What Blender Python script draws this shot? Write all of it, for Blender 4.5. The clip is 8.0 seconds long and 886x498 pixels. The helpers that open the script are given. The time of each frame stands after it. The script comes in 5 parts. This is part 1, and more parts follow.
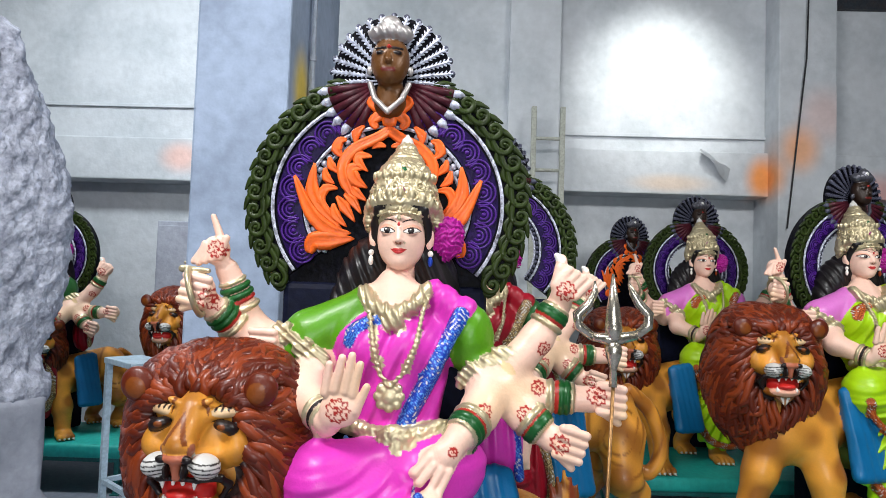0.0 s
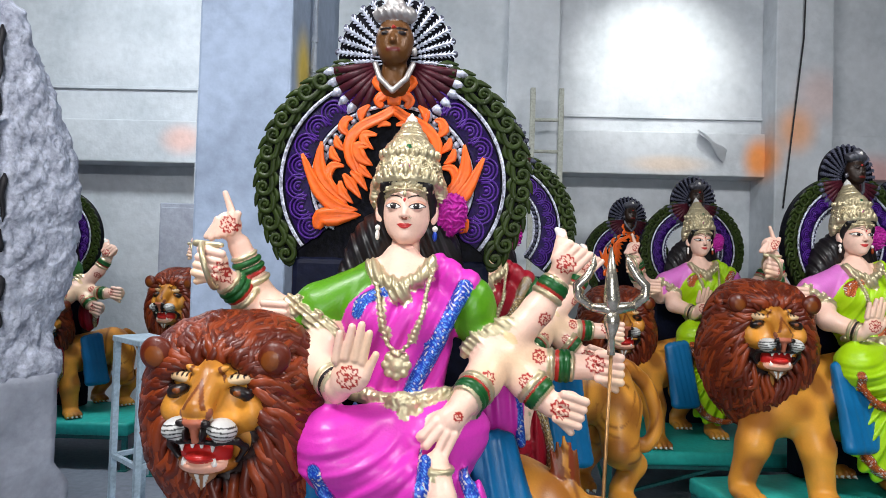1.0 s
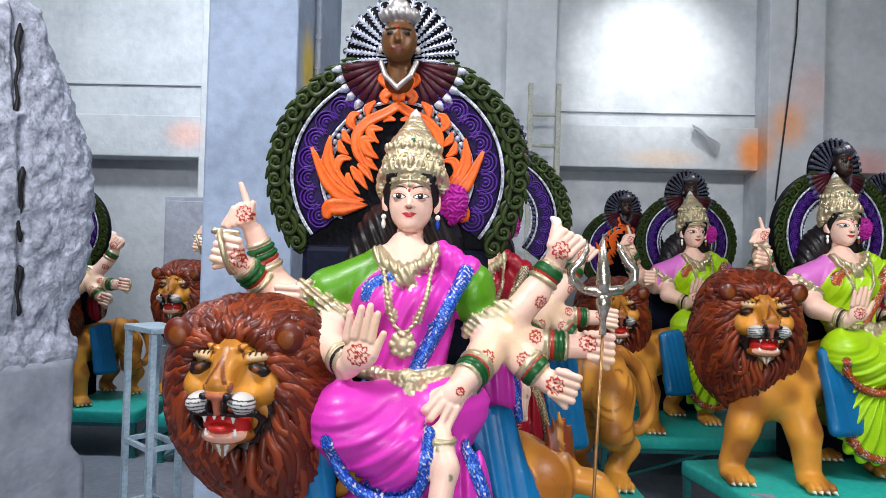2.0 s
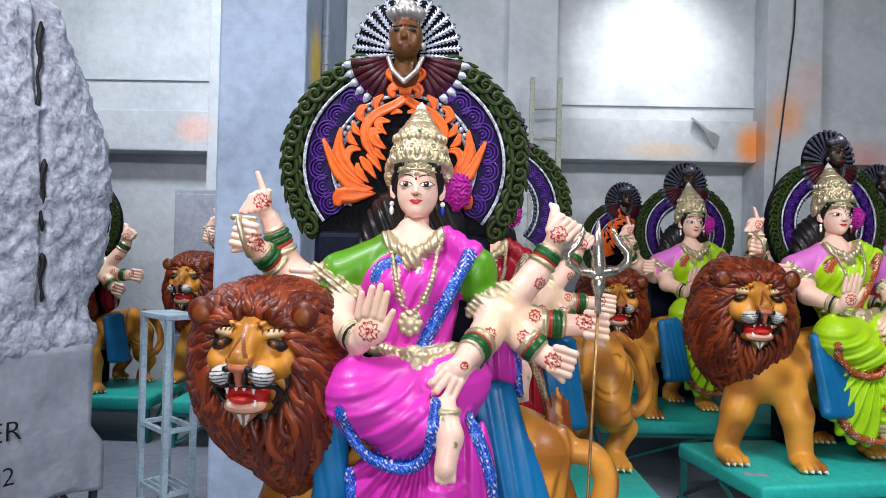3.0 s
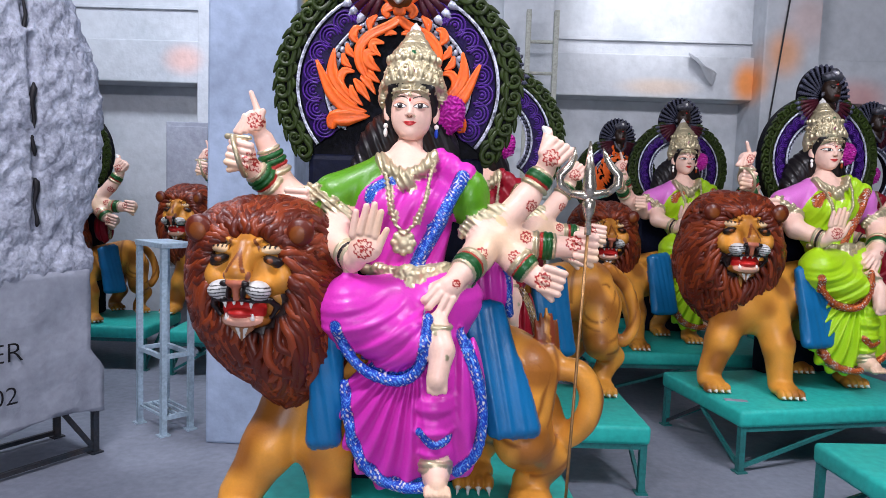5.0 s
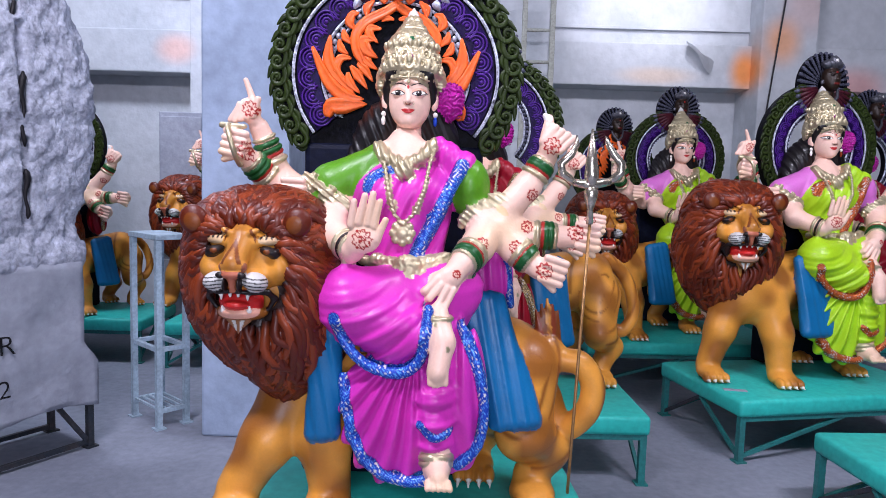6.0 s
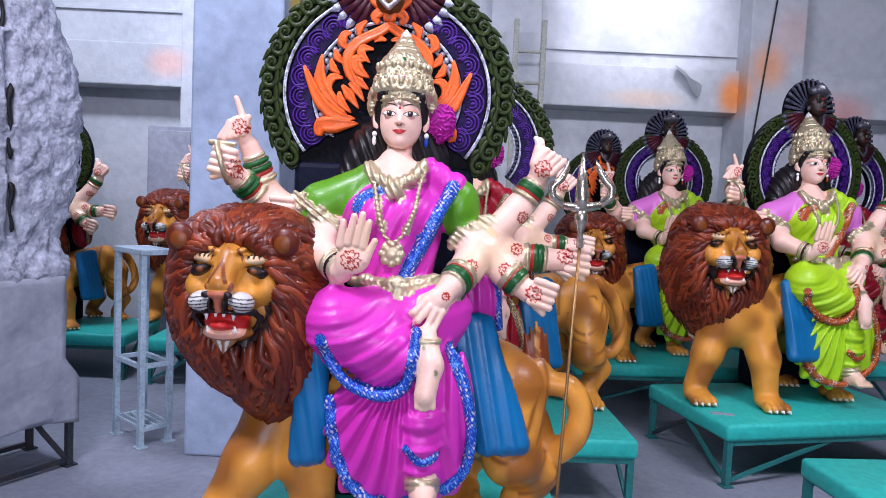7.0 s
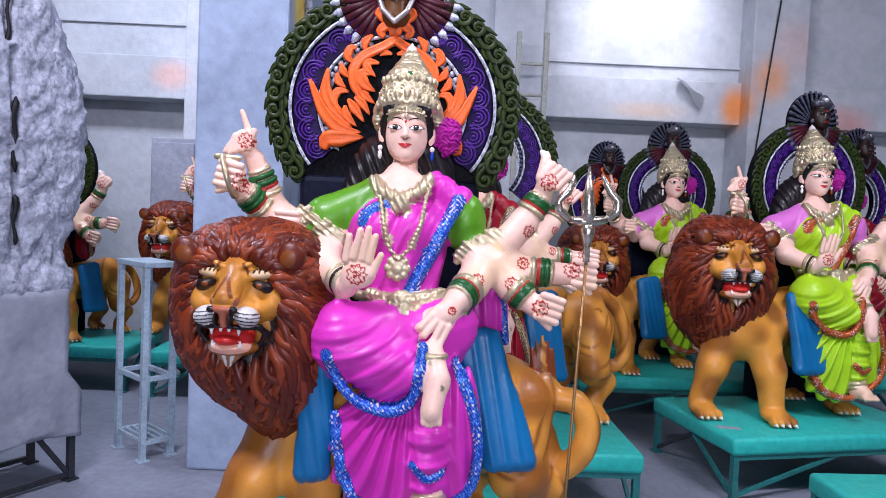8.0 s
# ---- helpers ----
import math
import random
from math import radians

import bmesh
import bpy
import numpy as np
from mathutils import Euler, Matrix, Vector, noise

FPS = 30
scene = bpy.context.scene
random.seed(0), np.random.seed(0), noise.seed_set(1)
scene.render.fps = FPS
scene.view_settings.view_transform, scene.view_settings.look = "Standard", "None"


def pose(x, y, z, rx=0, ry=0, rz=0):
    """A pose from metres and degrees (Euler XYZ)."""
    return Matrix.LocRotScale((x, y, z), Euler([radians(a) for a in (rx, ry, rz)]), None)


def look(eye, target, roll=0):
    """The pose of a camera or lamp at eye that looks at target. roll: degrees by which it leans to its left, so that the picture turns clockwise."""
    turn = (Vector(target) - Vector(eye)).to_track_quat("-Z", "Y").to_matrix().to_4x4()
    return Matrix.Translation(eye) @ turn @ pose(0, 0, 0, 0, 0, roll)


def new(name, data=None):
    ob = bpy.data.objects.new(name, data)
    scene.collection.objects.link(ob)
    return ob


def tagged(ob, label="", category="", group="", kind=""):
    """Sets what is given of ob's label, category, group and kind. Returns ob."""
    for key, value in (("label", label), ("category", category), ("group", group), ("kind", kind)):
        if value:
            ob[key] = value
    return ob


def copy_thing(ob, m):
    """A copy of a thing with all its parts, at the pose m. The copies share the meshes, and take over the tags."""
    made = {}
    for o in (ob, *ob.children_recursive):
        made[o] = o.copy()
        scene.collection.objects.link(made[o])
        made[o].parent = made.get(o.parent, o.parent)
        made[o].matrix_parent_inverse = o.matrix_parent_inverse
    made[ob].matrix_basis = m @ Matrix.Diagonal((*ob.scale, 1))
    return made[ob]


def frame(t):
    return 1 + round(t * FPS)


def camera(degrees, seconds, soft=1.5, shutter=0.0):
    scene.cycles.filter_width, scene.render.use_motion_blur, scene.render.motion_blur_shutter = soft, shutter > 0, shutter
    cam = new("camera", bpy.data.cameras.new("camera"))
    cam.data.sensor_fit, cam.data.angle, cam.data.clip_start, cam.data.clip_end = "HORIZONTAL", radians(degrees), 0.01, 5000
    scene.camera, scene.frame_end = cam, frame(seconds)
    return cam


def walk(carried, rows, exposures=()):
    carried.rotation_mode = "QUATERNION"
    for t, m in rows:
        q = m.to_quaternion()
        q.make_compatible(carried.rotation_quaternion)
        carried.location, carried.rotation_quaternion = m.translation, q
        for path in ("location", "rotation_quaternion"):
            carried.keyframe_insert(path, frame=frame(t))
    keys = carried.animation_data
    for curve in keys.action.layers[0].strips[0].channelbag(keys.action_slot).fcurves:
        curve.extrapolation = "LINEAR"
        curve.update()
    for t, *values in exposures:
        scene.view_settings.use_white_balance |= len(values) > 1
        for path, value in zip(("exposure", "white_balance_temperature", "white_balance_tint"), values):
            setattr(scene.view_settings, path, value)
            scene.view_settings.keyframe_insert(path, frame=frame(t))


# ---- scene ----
cam = camera(67.2, 8.0, soft=0.8)
PATH = [
    (0, (0.0864, 0.0022, 1.5541), (0.0043, 2.1578, 1.6546), 1.9),
    (0.5, (0.0832, -0.0259, 1.539), (0.0216, 2.1319, 1.5995), 1.8),
    (1, (0.0713, -0.0626, 1.525), (-0.0022, 2.0952, 1.5736), 1.7),
    (2.5, (0.0637, -0.2549, 1.485), (-0.0022, 1.904, 1.512), 1.6),
    (3, (0.0637, -0.311, 1.4656), (-0.014, 1.8479, 1.4807), 1.5),
    (3.5, (0.0745, -0.3391, 1.4396), (-0.0173, 1.8187, 1.3986), 1.7),
    (4, (0.0821, -0.3456, 1.4213), (0.0259, 1.8122, 1.3457), 1.7),
    (4.5, (0.0778, -0.3478, 1.4094), (0.0259, 1.8079, 1.2949), 1.7),
    (5, (0.067, -0.3456, 1.3986), (0.0173, 1.8068, 1.2301), 2.0),
    (6.5, (0.0486, -0.2981, 1.3932), (0.0281, 1.8533, 1.1945), 1.9),
    (7, (0.0475, -0.297, 1.4072), (0.0508, 1.8587, 1.2647), 2.7),
    (7.5, (0.041, -0.2959, 1.4148), (0.0486, 1.8608, 1.2928), 2.7),
    (8, (0.0324, -0.2873, 1.4159), (0.0302, 1.8706, 1.3079), 2.7),
]
walk(cam, [(t, look(eye, target, roll)) for t, eye, target, roll in PATH],
     [(0, 0.05, 6650, 9), (2.5, 0.05, 6500, 12), (4.5, 0.0, 6350, 16), (6.5, 0.05, 5950, 26), (8, 0.0, 5950, 26)])
# ---- light ----
world = bpy.data.worlds.new("workshop_air")
scene.world = world
world.use_nodes = True
world.node_tree.nodes["Background"].inputs[0].default_value = (0.75, 0.85, 1.0, 1)
world.node_tree.nodes["Background"].inputs[1].default_value = 0.035


def area_lamp(name, eye, target, sx, sy, watts, colour):
    data = bpy.data.lights.new(name, "AREA")
    data.shape, data.size, data.size_y, data.energy, data.color = "RECTANGLE", sx, sy, watts, colour
    ob = new(name, data)
    ob.matrix_world = look(eye, target)
    return ob


# added unseen lamps: front-left key; fills at right, back left and behind the camera
area_lamp("front_key_lamp", (-1.3, 0.2, 4.2), (-0.2, 2.0, 1.2), 1.6, 0.3, 138, (0.96, 0.97, 1.0))
area_lamp("right_fill_lamp", (2.6, 0.9, 4.2), (1.9, 3.4, 0.3), 1.6, 0.4, 112, (0.95, 0.97, 1.0))
area_lamp("low_fill_lamp", (0.3, -3.4, 2.0), (0.3, 3.0, 0.35), 2.6, 1.6, 122, (0.88, 0.94, 1.0))
area_lamp("back_left_fill_lamp", (-2.7, 3.9, 4.5), (-2.6, 5.7, 0.9), 1.4, 0.5, 105, (0.86, 0.94, 1.0))
spot = bpy.data.lights.new("wall_floodlight", "SPOT")
spot.energy, spot.spot_size, spot.spot_blend, spot.shadow_soft_size, spot.color = 185, radians(68), 1.0, 0.15, (0.97, 1.0, 0.98)
new("wall_floodlight", spot).matrix_world = look((1.8, 4.75, 4.1), (1.8, 6.11, 3.4))

# ---- materials ----


def lin(r, g, b):
    def f(c):
        c /= 255.0
        return c / 12.92 if c <= 0.04045 else ((c + 0.055) / 1.055) ** 2.4
    return (f(r), f(g), f(b), 1.0)


def surface(name, colour, rough=0.6, metal=0.0, grain=30.0, amount=0.25, stain=2.5, stain_amount=0.25, stain_colour=None, bump=0.15, bump_scale=40.0, coat=0.0, sprays=(), spec=0.3):
    """A procedural surface: base colour, stains at a large scale, grain at a small one, and relief."""
    mat = bpy.data.materials.new(name)
    mat.use_nodes = True
    nt = mat.node_tree
    bsdf = nt.nodes["Principled BSDF"]
    geo = nt.nodes.new("ShaderNodeNewGeometry")
    big, small = nt.nodes.new("ShaderNodeTexNoise"), nt.nodes.new("ShaderNodeTexNoise")
    big.inputs["Scale"].default_value, big.inputs["Detail"].default_value = stain, 6
    big.inputs["Roughness"].default_value = 0.65
    small.inputs["Scale"].default_value, small.inputs["Detail"].default_value = grain, 5
    for n in (big, small):
        nt.links.new(geo.outputs["Position"], n.inputs["Vector"])
    ramp = nt.nodes.new("ShaderNodeMapRange")
    ramp.inputs[1].default_value, ramp.inputs[2].default_value = 0.45, 0.72
    nt.links.new(big.outputs["Fac"], ramp.inputs[0])
    scale = nt.nodes.new("ShaderNodeMath")
    scale.operation = "MULTIPLY"
    scale.inputs[1].default_value = stain_amount
    nt.links.new(ramp.outputs[0], scale.inputs[0])
    mix = nt.nodes.new("ShaderNodeMix")
    mix.data_type = "RGBA"
    mix.inputs[6].default_value = colour
    mix.inputs[7].default_value = stain_colour or tuple(c * 0.55 for c in colour[:3]) + (1,)
    nt.links.new(scale.outputs[0], mix.inputs[0])
    grey = nt.nodes.new("ShaderNodeMapRange")
    grey.inputs[1].default_value, grey.inputs[2].default_value = 0.3, 0.7
    grey.inputs[3].default_value, grey.inputs[4].default_value = 1 - amount, 1 + amount
    nt.links.new(small.outputs["Fac"], grey.inputs[0])
    mul = nt.nodes.new("ShaderNodeVectorMath")
    mul.operation = "SCALE"
    paint_out = mix.outputs[2]
    for centre, size, strength, spray in sprays:
        sub = nt.nodes.new("ShaderNodeVectorMath")
        sub.operation = "SUBTRACT"
        sub.inputs[1].default_value = centre
        div = nt.nodes.new("ShaderNodeVectorMath")
        div.operation = "DIVIDE"
        div.inputs[1].default_value = size
        dist = nt.nodes.new("ShaderNodeVectorMath")
        dist.operation = "LENGTH"
        fade = nt.nodes.new("ShaderNodeMapRange")
        fade.interpolation_type = "SMOOTHSTEP"
        fade.inputs[1].default_value, fade.inputs[2].default_value = 1.0, 0.2
        fade.inputs[3].default_value, fade.inputs[4].default_value = 0.0, strength
        over = nt.nodes.new("ShaderNodeMix")
        over.data_type = "RGBA"
        over.inputs[7].default_value = spray
        nt.links.new(geo.outputs["Position"], sub.inputs[0])
        nt.links.new(sub.outputs[0], div.inputs[0])
        nt.links.new(div.outputs[0], dist.inputs[0])
        nt.links.new(dist.outputs["Value"], fade.inputs[0])
        nt.links.new(fade.outputs[0], over.inputs[0])
        nt.links.new(paint_out, over.inputs[6])
        paint_out = over.outputs[2]
    nt.links.new(paint_out, mul.inputs[0])
    nt.links.new(grey.outputs[0], mul.inputs["Scale"])
    nt.links.new(mul.outputs[0], bsdf.inputs["Base Color"])
    rel = nt.nodes.new("ShaderNodeTexNoise")
    rel.inputs["Scale"].default_value, rel.inputs["Detail"].default_value = bump_scale, 6
    nt.links.new(geo.outputs["Position"], rel.inputs["Vector"])
    bp = nt.nodes.new("ShaderNodeBump")
    bp.inputs["Strength"].default_value, bp.inputs["Distance"].default_value = bump, 0.02
    nt.links.new(rel.outputs["Fac"], bp.inputs["Height"])
    nt.links.new(bp.outputs[0], bsdf.inputs["Normal"])
    bsdf.inputs["Roughness"].default_value, bsdf.inputs["Metallic"].default_value = rough, metal
    bsdf.inputs["Coat Weight"].default_value = coat
    bsdf.inputs["Specular IOR Level"].default_value = spec
    return mat


def painted_plaster():
    """Gloss paint on cast plaster: the paint's colour, metal leaf and gloss are stored on the mesh, brush marks and dust are added."""
    mat = bpy.data.materials.new("painted_plaster")
    mat.use_nodes = True
    nt = mat.node_tree
    bsdf = nt.nodes["Principled BSDF"]
    tint, leaf = nt.nodes.new("ShaderNodeAttribute"), nt.nodes.new("ShaderNodeAttribute")
    tint.attribute_name, leaf.attribute_name = "tint", "leaf"
    coords = nt.nodes.new("ShaderNodeTexCoord")
    n1, n2 = nt.nodes.new("ShaderNodeTexNoise"), nt.nodes.new("ShaderNodeTexNoise")
    n1.inputs["Scale"].default_value, n1.inputs["Detail"].default_value = 9, 4
    n2.inputs["Scale"].default_value, n2.inputs["Detail"].default_value = 130, 4
    add = nt.nodes.new("ShaderNodeMath")
    add.operation = "MULTIPLY_ADD"
    add.inputs[1].default_value = 0.35
    for n in (n1, n2):
        nt.links.new(coords.outputs["Object"], n.inputs["Vector"])
    nt.links.new(n2.outputs["Fac"], add.inputs[0])
    nt.links.new(n1.outputs["Fac"], add.inputs[2])
    ramp = nt.nodes.new("ShaderNodeMapRange")
    ramp.inputs[1].default_value, ramp.inputs[2].default_value = 0.4, 0.95
    ramp.inputs[3].default_value, ramp.inputs[4].default_value = 0.86, 1.12
    nt.links.new(add.outputs[0], ramp.inputs[0])
    mul = nt.nodes.new("ShaderNodeVectorMath")
    mul.operation = "SCALE"
    nt.links.new(tint.outputs["Color"], mul.inputs[0])
    nt.links.new(ramp.outputs[0], mul.inputs["Scale"])
    nt.links.new(mul.outputs[0], bsdf.inputs["Base Color"])
    nt.links.new(leaf.outputs["Fac"], bsdf.inputs["Metallic"])
    rough = nt.nodes.new("ShaderNodeMapRange")
    rough.inputs[3].default_value, rough.inputs[4].default_value = 0.3, 0.48
    nt.links.new(n1.outputs["Fac"], rough.inputs[0])
    nt.links.new(rough.outputs[0], bsdf.inputs["Roughness"])
    bp = nt.nodes.new("ShaderNodeBump")
    bp.inputs["Strength"].default_value, bp.inputs["Distance"].default_value = 0.1, 0.01
    bsdf.inputs["Coat Weight"].default_value = 0.08
    bsdf.inputs["Specular IOR Level"].default_value = 0.36
    bsdf.inputs["Coat Roughness"].default_value = 0.12
    nt.links.new(n2.outputs["Fac"], bp.inputs["Height"])
    nt.links.new(bp.outputs[0], bsdf.inputs["Normal"])
    return mat


PAINT = painted_plaster()
WALL = surface("limewashed_wall", lin(196, 200, 205), 0.85, grain=12, amount=0.06, stain=1.9, stain_amount=0.55, stain_colour=lin(152, 160, 166), bump=0.35, bump_scale=18,
               sprays=[((2.72, 6.09, 2.56), (0.2, 0.5, 0.28), 0.9, lin(240, 150, 60)), ((2.95, 5.95, 2.8), (0.25, 0.5, 0.3), 0.7, lin(240, 160, 90)), ((3.15, 5.9, 3.1), (0.3, 0.5, 0.35), 0.3, lin(236, 170, 150)), ((3.75, 6.1, 2.45), (0.4, 0.5, 0.25), 0.45, lin(226, 120, 100)), ((1.9, 6.09, 2.5), (0.5, 0.4, 0.12), 0.35, lin(240, 190, 130)), ((-2.62, 6.09, 2.62), (0.28, 0.4, 0.2), 0.5, lin(246, 176, 150))])
COLUMN = surface("blue_grey_column_paint", lin(158, 173, 196), 0.8, grain=14, amount=0.09, stain=2.2, stain_amount=0.6, stain_colour=lin(112, 124, 144), bump=0.25, bump_scale=16, sprays=[((-0.82, 3.45, 2.52), (0.1, 0.22, 0.3), 0.9, lin(232, 200, 70)), ((-0.82, 3.75, 2.3), (0.1, 0.3, 0.25), 0.8, lin(232, 186, 50))])
# dark grey for the unseen shell, so that it bounces little light
SHED = surface("dark_unseen_wall", lin(92, 94, 96), 0.9, grain=12, amount=0.1, stain=1.1, stain_amount=0.4, bump=0.25, bump_scale=18)
FLOOR = surface("dusty_concrete_floor", lin(136, 141, 154), 0.75, grain=25, amount=0.1, stain=1.3, stain_amount=0.5, stain_colour=lin(90, 94, 104), bump=0.2, bump_scale=30)
GREEN_PAD = surface("teal_painted_board", lin(40, 182, 170), 0.5, grain=30, amount=0.12, stain=3, stain_amount=0.3, stain_colour=lin(60, 160, 152), bump=0.15, bump_scale=12)
GREEN_STEEL = surface("teal_painted_steel", lin(40, 118, 116), 0.45, metal=0.0, grain=60, amount=0.15, stain=8, stain_amount=0.5, stain_colour=lin(58, 62, 66))
GREY_STEEL = surface("grey_painted_steel", lin(166, 186, 200), 0.45, metal=0.1, grain=60, amount=0.15, stain=8, stain_amount=0.4, stain_colour=lin(70, 70, 74))
DARK_STEEL = surface("dark_steel", lin(56, 62, 70), 0.5, metal=0.4, grain=60, amount=0.2, stain=9, stain_amount=0.4, stain_colour=lin(92, 70, 54))
RAW_PLASTER = surface("raw_fibre_plaster", lin(176, 180, 194), 0.95, grain=38, amount=0.3, stain=7, stain_amount=0.8, stain_colour=lin(96, 100, 116), bump=0.6, bump_scale=55)
BASE_PLASTER = surface("smooth_raw_plaster", lin(158, 162, 174), 0.9, grain=20, amount=0.1, stain=4, stain_amount=0.4, stain_colour=lin(108, 112, 124), bump=0.3, bump_scale=30)
BLACK = surface("black_paint", lin(24, 22, 26), 0.5, grain=60, amount=0.3, bump=0.2)
LADDER = surface("weathered_ladder_wood", lin(168, 170, 160), 0.7, grain=50, amount=0.2, stain=12, stain_amount=0.4)
PIPE = surface("grey_conduit", lin(150, 158, 172), 0.5, grain=60, amount=0.1)
HALO_BLACK = surface("halo_black_paint", lin(8, 7, 13), 0.5, grain=80, amount=0.3, stain=40, stain_amount=0.25, stain_colour=lin(44, 44, 66), bump=0.2, bump_scale=60, spec=0.08)
HALO_PURPLE = surface("halo_purple_paint", lin(30, 10, 66), 0.42, grain=70, amount=0.4, stain=12, stain_amount=0.8, stain_colour=lin(10, 5, 26), bump=0.2, bump_scale=70, spec=0.15)
HALO_LILAC = surface("halo_lilac_highlight", lin(72, 28, 124), 0.4, grain=70, amount=0.3, stain=14, stain_amount=0.5, stain_colour=lin(52, 24, 104))
HALO_OLIVE = surface("halo_olive_paint", lin(46, 60, 22), 0.4, grain=60, amount=0.4, stain=30, stain_amount=0.9, stain_colour=lin(10, 13, 8), spec=0.2)
HALO_SILVER = surface("halo_silver_paint", lin(196, 200, 216), 0.4, metal=0.3, grain=90, amount=0.4, stain=30, stain_amount=0.5, stain_colour=lin(60, 60, 84))
HALO_ORANGE = surface("halo_orange_paint", lin(238, 104, 34), 0.42, grain=60, amount=0.12, stain=14, stain_amount=0.4, stain_colour=lin(200, 66, 18), coat=0.2)
HALO_RIM = surface("halo_dry_brushed_rim", lin(196, 200, 216), 0.5, metal=0.2, grain=120, amount=0.5, stain=55, stain_amount=1.0, stain_colour=lin(18, 16, 34))
HALO_DARKER_SILVER = surface("halo_darker_silver", lin(84, 86, 104), 0.5, metal=0.2, grain=90, amount=0.4, stain=30, stain_amount=0.8, stain_colour=lin(16, 16, 26))
HALO_MAROON = surface("halo_maroon_paint", lin(70, 22, 34), 0.45, grain=60, amount=0.3)
SILVER = surface("polished_silver_leaf", lin(206, 198, 182), 0.25, metal=0.9, grain=90, amount=0.2, stain=20, stain_amount=0.3, stain_colour=lin(120, 104, 80))
BRONZE = surface("bronze_rod", lin(150, 112, 70), 0.4, metal=0.6, grain=90, amount=0.2)
SLATE = surface("slate_navy_plaster", lin(18, 22, 42), 0.6, spec=0.12, grain=50, amount=0.25, stain=7, stain_amount=0.4)

# ---- building helpers ----


def empty(name, m=None):
    ob = new(name)
    ob.empty_display_size = 0.1
    if m is not None:
        ob.matrix_world = m
    return ob


def part(name, bm, material, parent=None, label="", smooth=False):
    """Links a bmesh as one mesh object, under a thing or a part where one is given."""
    me = bpy.data.meshes.new(name)
    bmesh.ops.recalc_face_normals(bm, faces=bm.faces)
    bm.to_mesh(me)
    bm.free()
    if smooth:
        me.polygons.foreach_set("use_smooth", [True] * len(me.polygons))
    me.materials.append(material)
    ob = new(name, me)
    if parent is not None:
        ob.parent = parent
    if label:
        tagged(ob, label)
    return ob


def box(bm, lo, hi, bevel=0.0, turn=None):
    """Adds a bevelled block between two corners; turn is a matrix applied to it."""
    made = bmesh.ops.create_cube(bm, size=1.0)["verts"]
    c, s = [(a + b) / 2 for a, b in zip(lo, hi)], [max(b - a, 1e-4) for a, b in zip(lo, hi)]
    bmesh.ops.transform(bm, matrix=Matrix.Translation(c) @ Matrix.Diagonal((*s, 1)), verts=made)
    if bevel:
        edges = list({e for v in made for e in v.link_edges})
        got = bmesh.ops.bevel(bm, geom=edges, offset=bevel, segments=2, affect="EDGES", profile=0.5)
        made = list({v for f in got["faces"] for v in f.verts} | {v for v in made if v.is_valid})
    if turn is not None:
        bmesh.ops.transform(bm, matrix=turn, verts=made)
    return bm


def bar(bm, a, b, w, d=None):
    """Adds a square bar from a to b."""
    a, b = Vector(a), Vector(b)
    made = bmesh.ops.create_cube(bm, size=1.0)["verts"]
    m = Matrix.Translation((a + b) / 2) @ (b - a).to_track_quat("Z", "Y").to_matrix().to_4x4() @ Matrix.Diagonal((w, d or w, (b - a).length, 1))
    bmesh.ops.transform(bm, matrix=m, verts=made)
    return bm


def tube(bm, points, radii, sides=10):
    """Adds a round tube through the points, with a radius at each."""
    pts = [Vector(p) for p in points]
    rings = []
    side = None
    for i, p in enumerate(pts):
        way = (pts[min(i + 1, len(pts) - 1)] - pts[max(i - 1, 0)]).normalized()
        if side is None:
            side = way.orthogonal().normalized()
        side = (side - way * side.dot(way)).normalized()
        up = way.cross(side)
        r = radii[i] if isinstance(radii, (list, tuple)) else radii
        rings.append([bm.verts.new(p + r * (math.cos(2 * math.pi * k / sides) * side + math.sin(2 * math.pi * k / sides) * up)) for k in range(sides)])
    for one, two in zip(rings, rings[1:]):
        for k in range(sides):
            bm.faces.new((one[k], one[(k + 1) % sides], two[(k + 1) % sides], two[k]))
    bm.faces.new(rings[0][::-1])
    bm.faces.new(rings[-1])
    return bm


def ball(bm, c, r, squash=(1, 1, 1), u=10, v=6):
    made = bmesh.ops.create_uvsphere(bm, u_segments=u, v_segments=v, radius=1.0)["verts"]
    bmesh.ops.transform(bm, matrix=Matrix.Translation(c) @ Matrix.Diagonal((r * squash[0], r * squash[1], r * squash[2], 1)), verts=made)
    return bm

# ---- the shed ----
WX0, WX1, WY0, WY1, WH = -6.5, 6.5, -4.5, 6.11, 5.0


def slab(name, lo, hi, material, label, category, bevel=0.0):
    return tagged(part(name, box(bmesh.new(), lo, hi, bevel), material), label, category, kind="structure")


slab("floor", (WX0, WY0, -0.12), (WX1, WY1 + 0.6, 0.0), FLOOR, "dusty grey concrete workshop floor with scuffs", "floor")
# unseen ceiling and outer walls, added and kept dark to deepen the contrast
slab("ceiling", (WX0, WY0, WH), (WX1, WY1 + 0.6, WH + 0.15), SHED, "plain dark grey shed ceiling, unseen", "ceiling")
slab("wall_west", (WX0 - 0.2, WY0, 0.0), (WX0, WY1 + 0.6, WH), SHED, "plain dark grey side wall, unseen", "wall")
slab("wall_east", (WX1, WY0, 0.0), (WX1 + 0.2, WY1 + 0.6, WH), SHED, "plain dark grey side wall, unseen", "wall")
slab("wall_south_a", (WX0, WY0 - 0.2, 0.0), (-2.8, WY0, WH), SHED, "plain dark grey wall beside the opening, unseen", "wall")
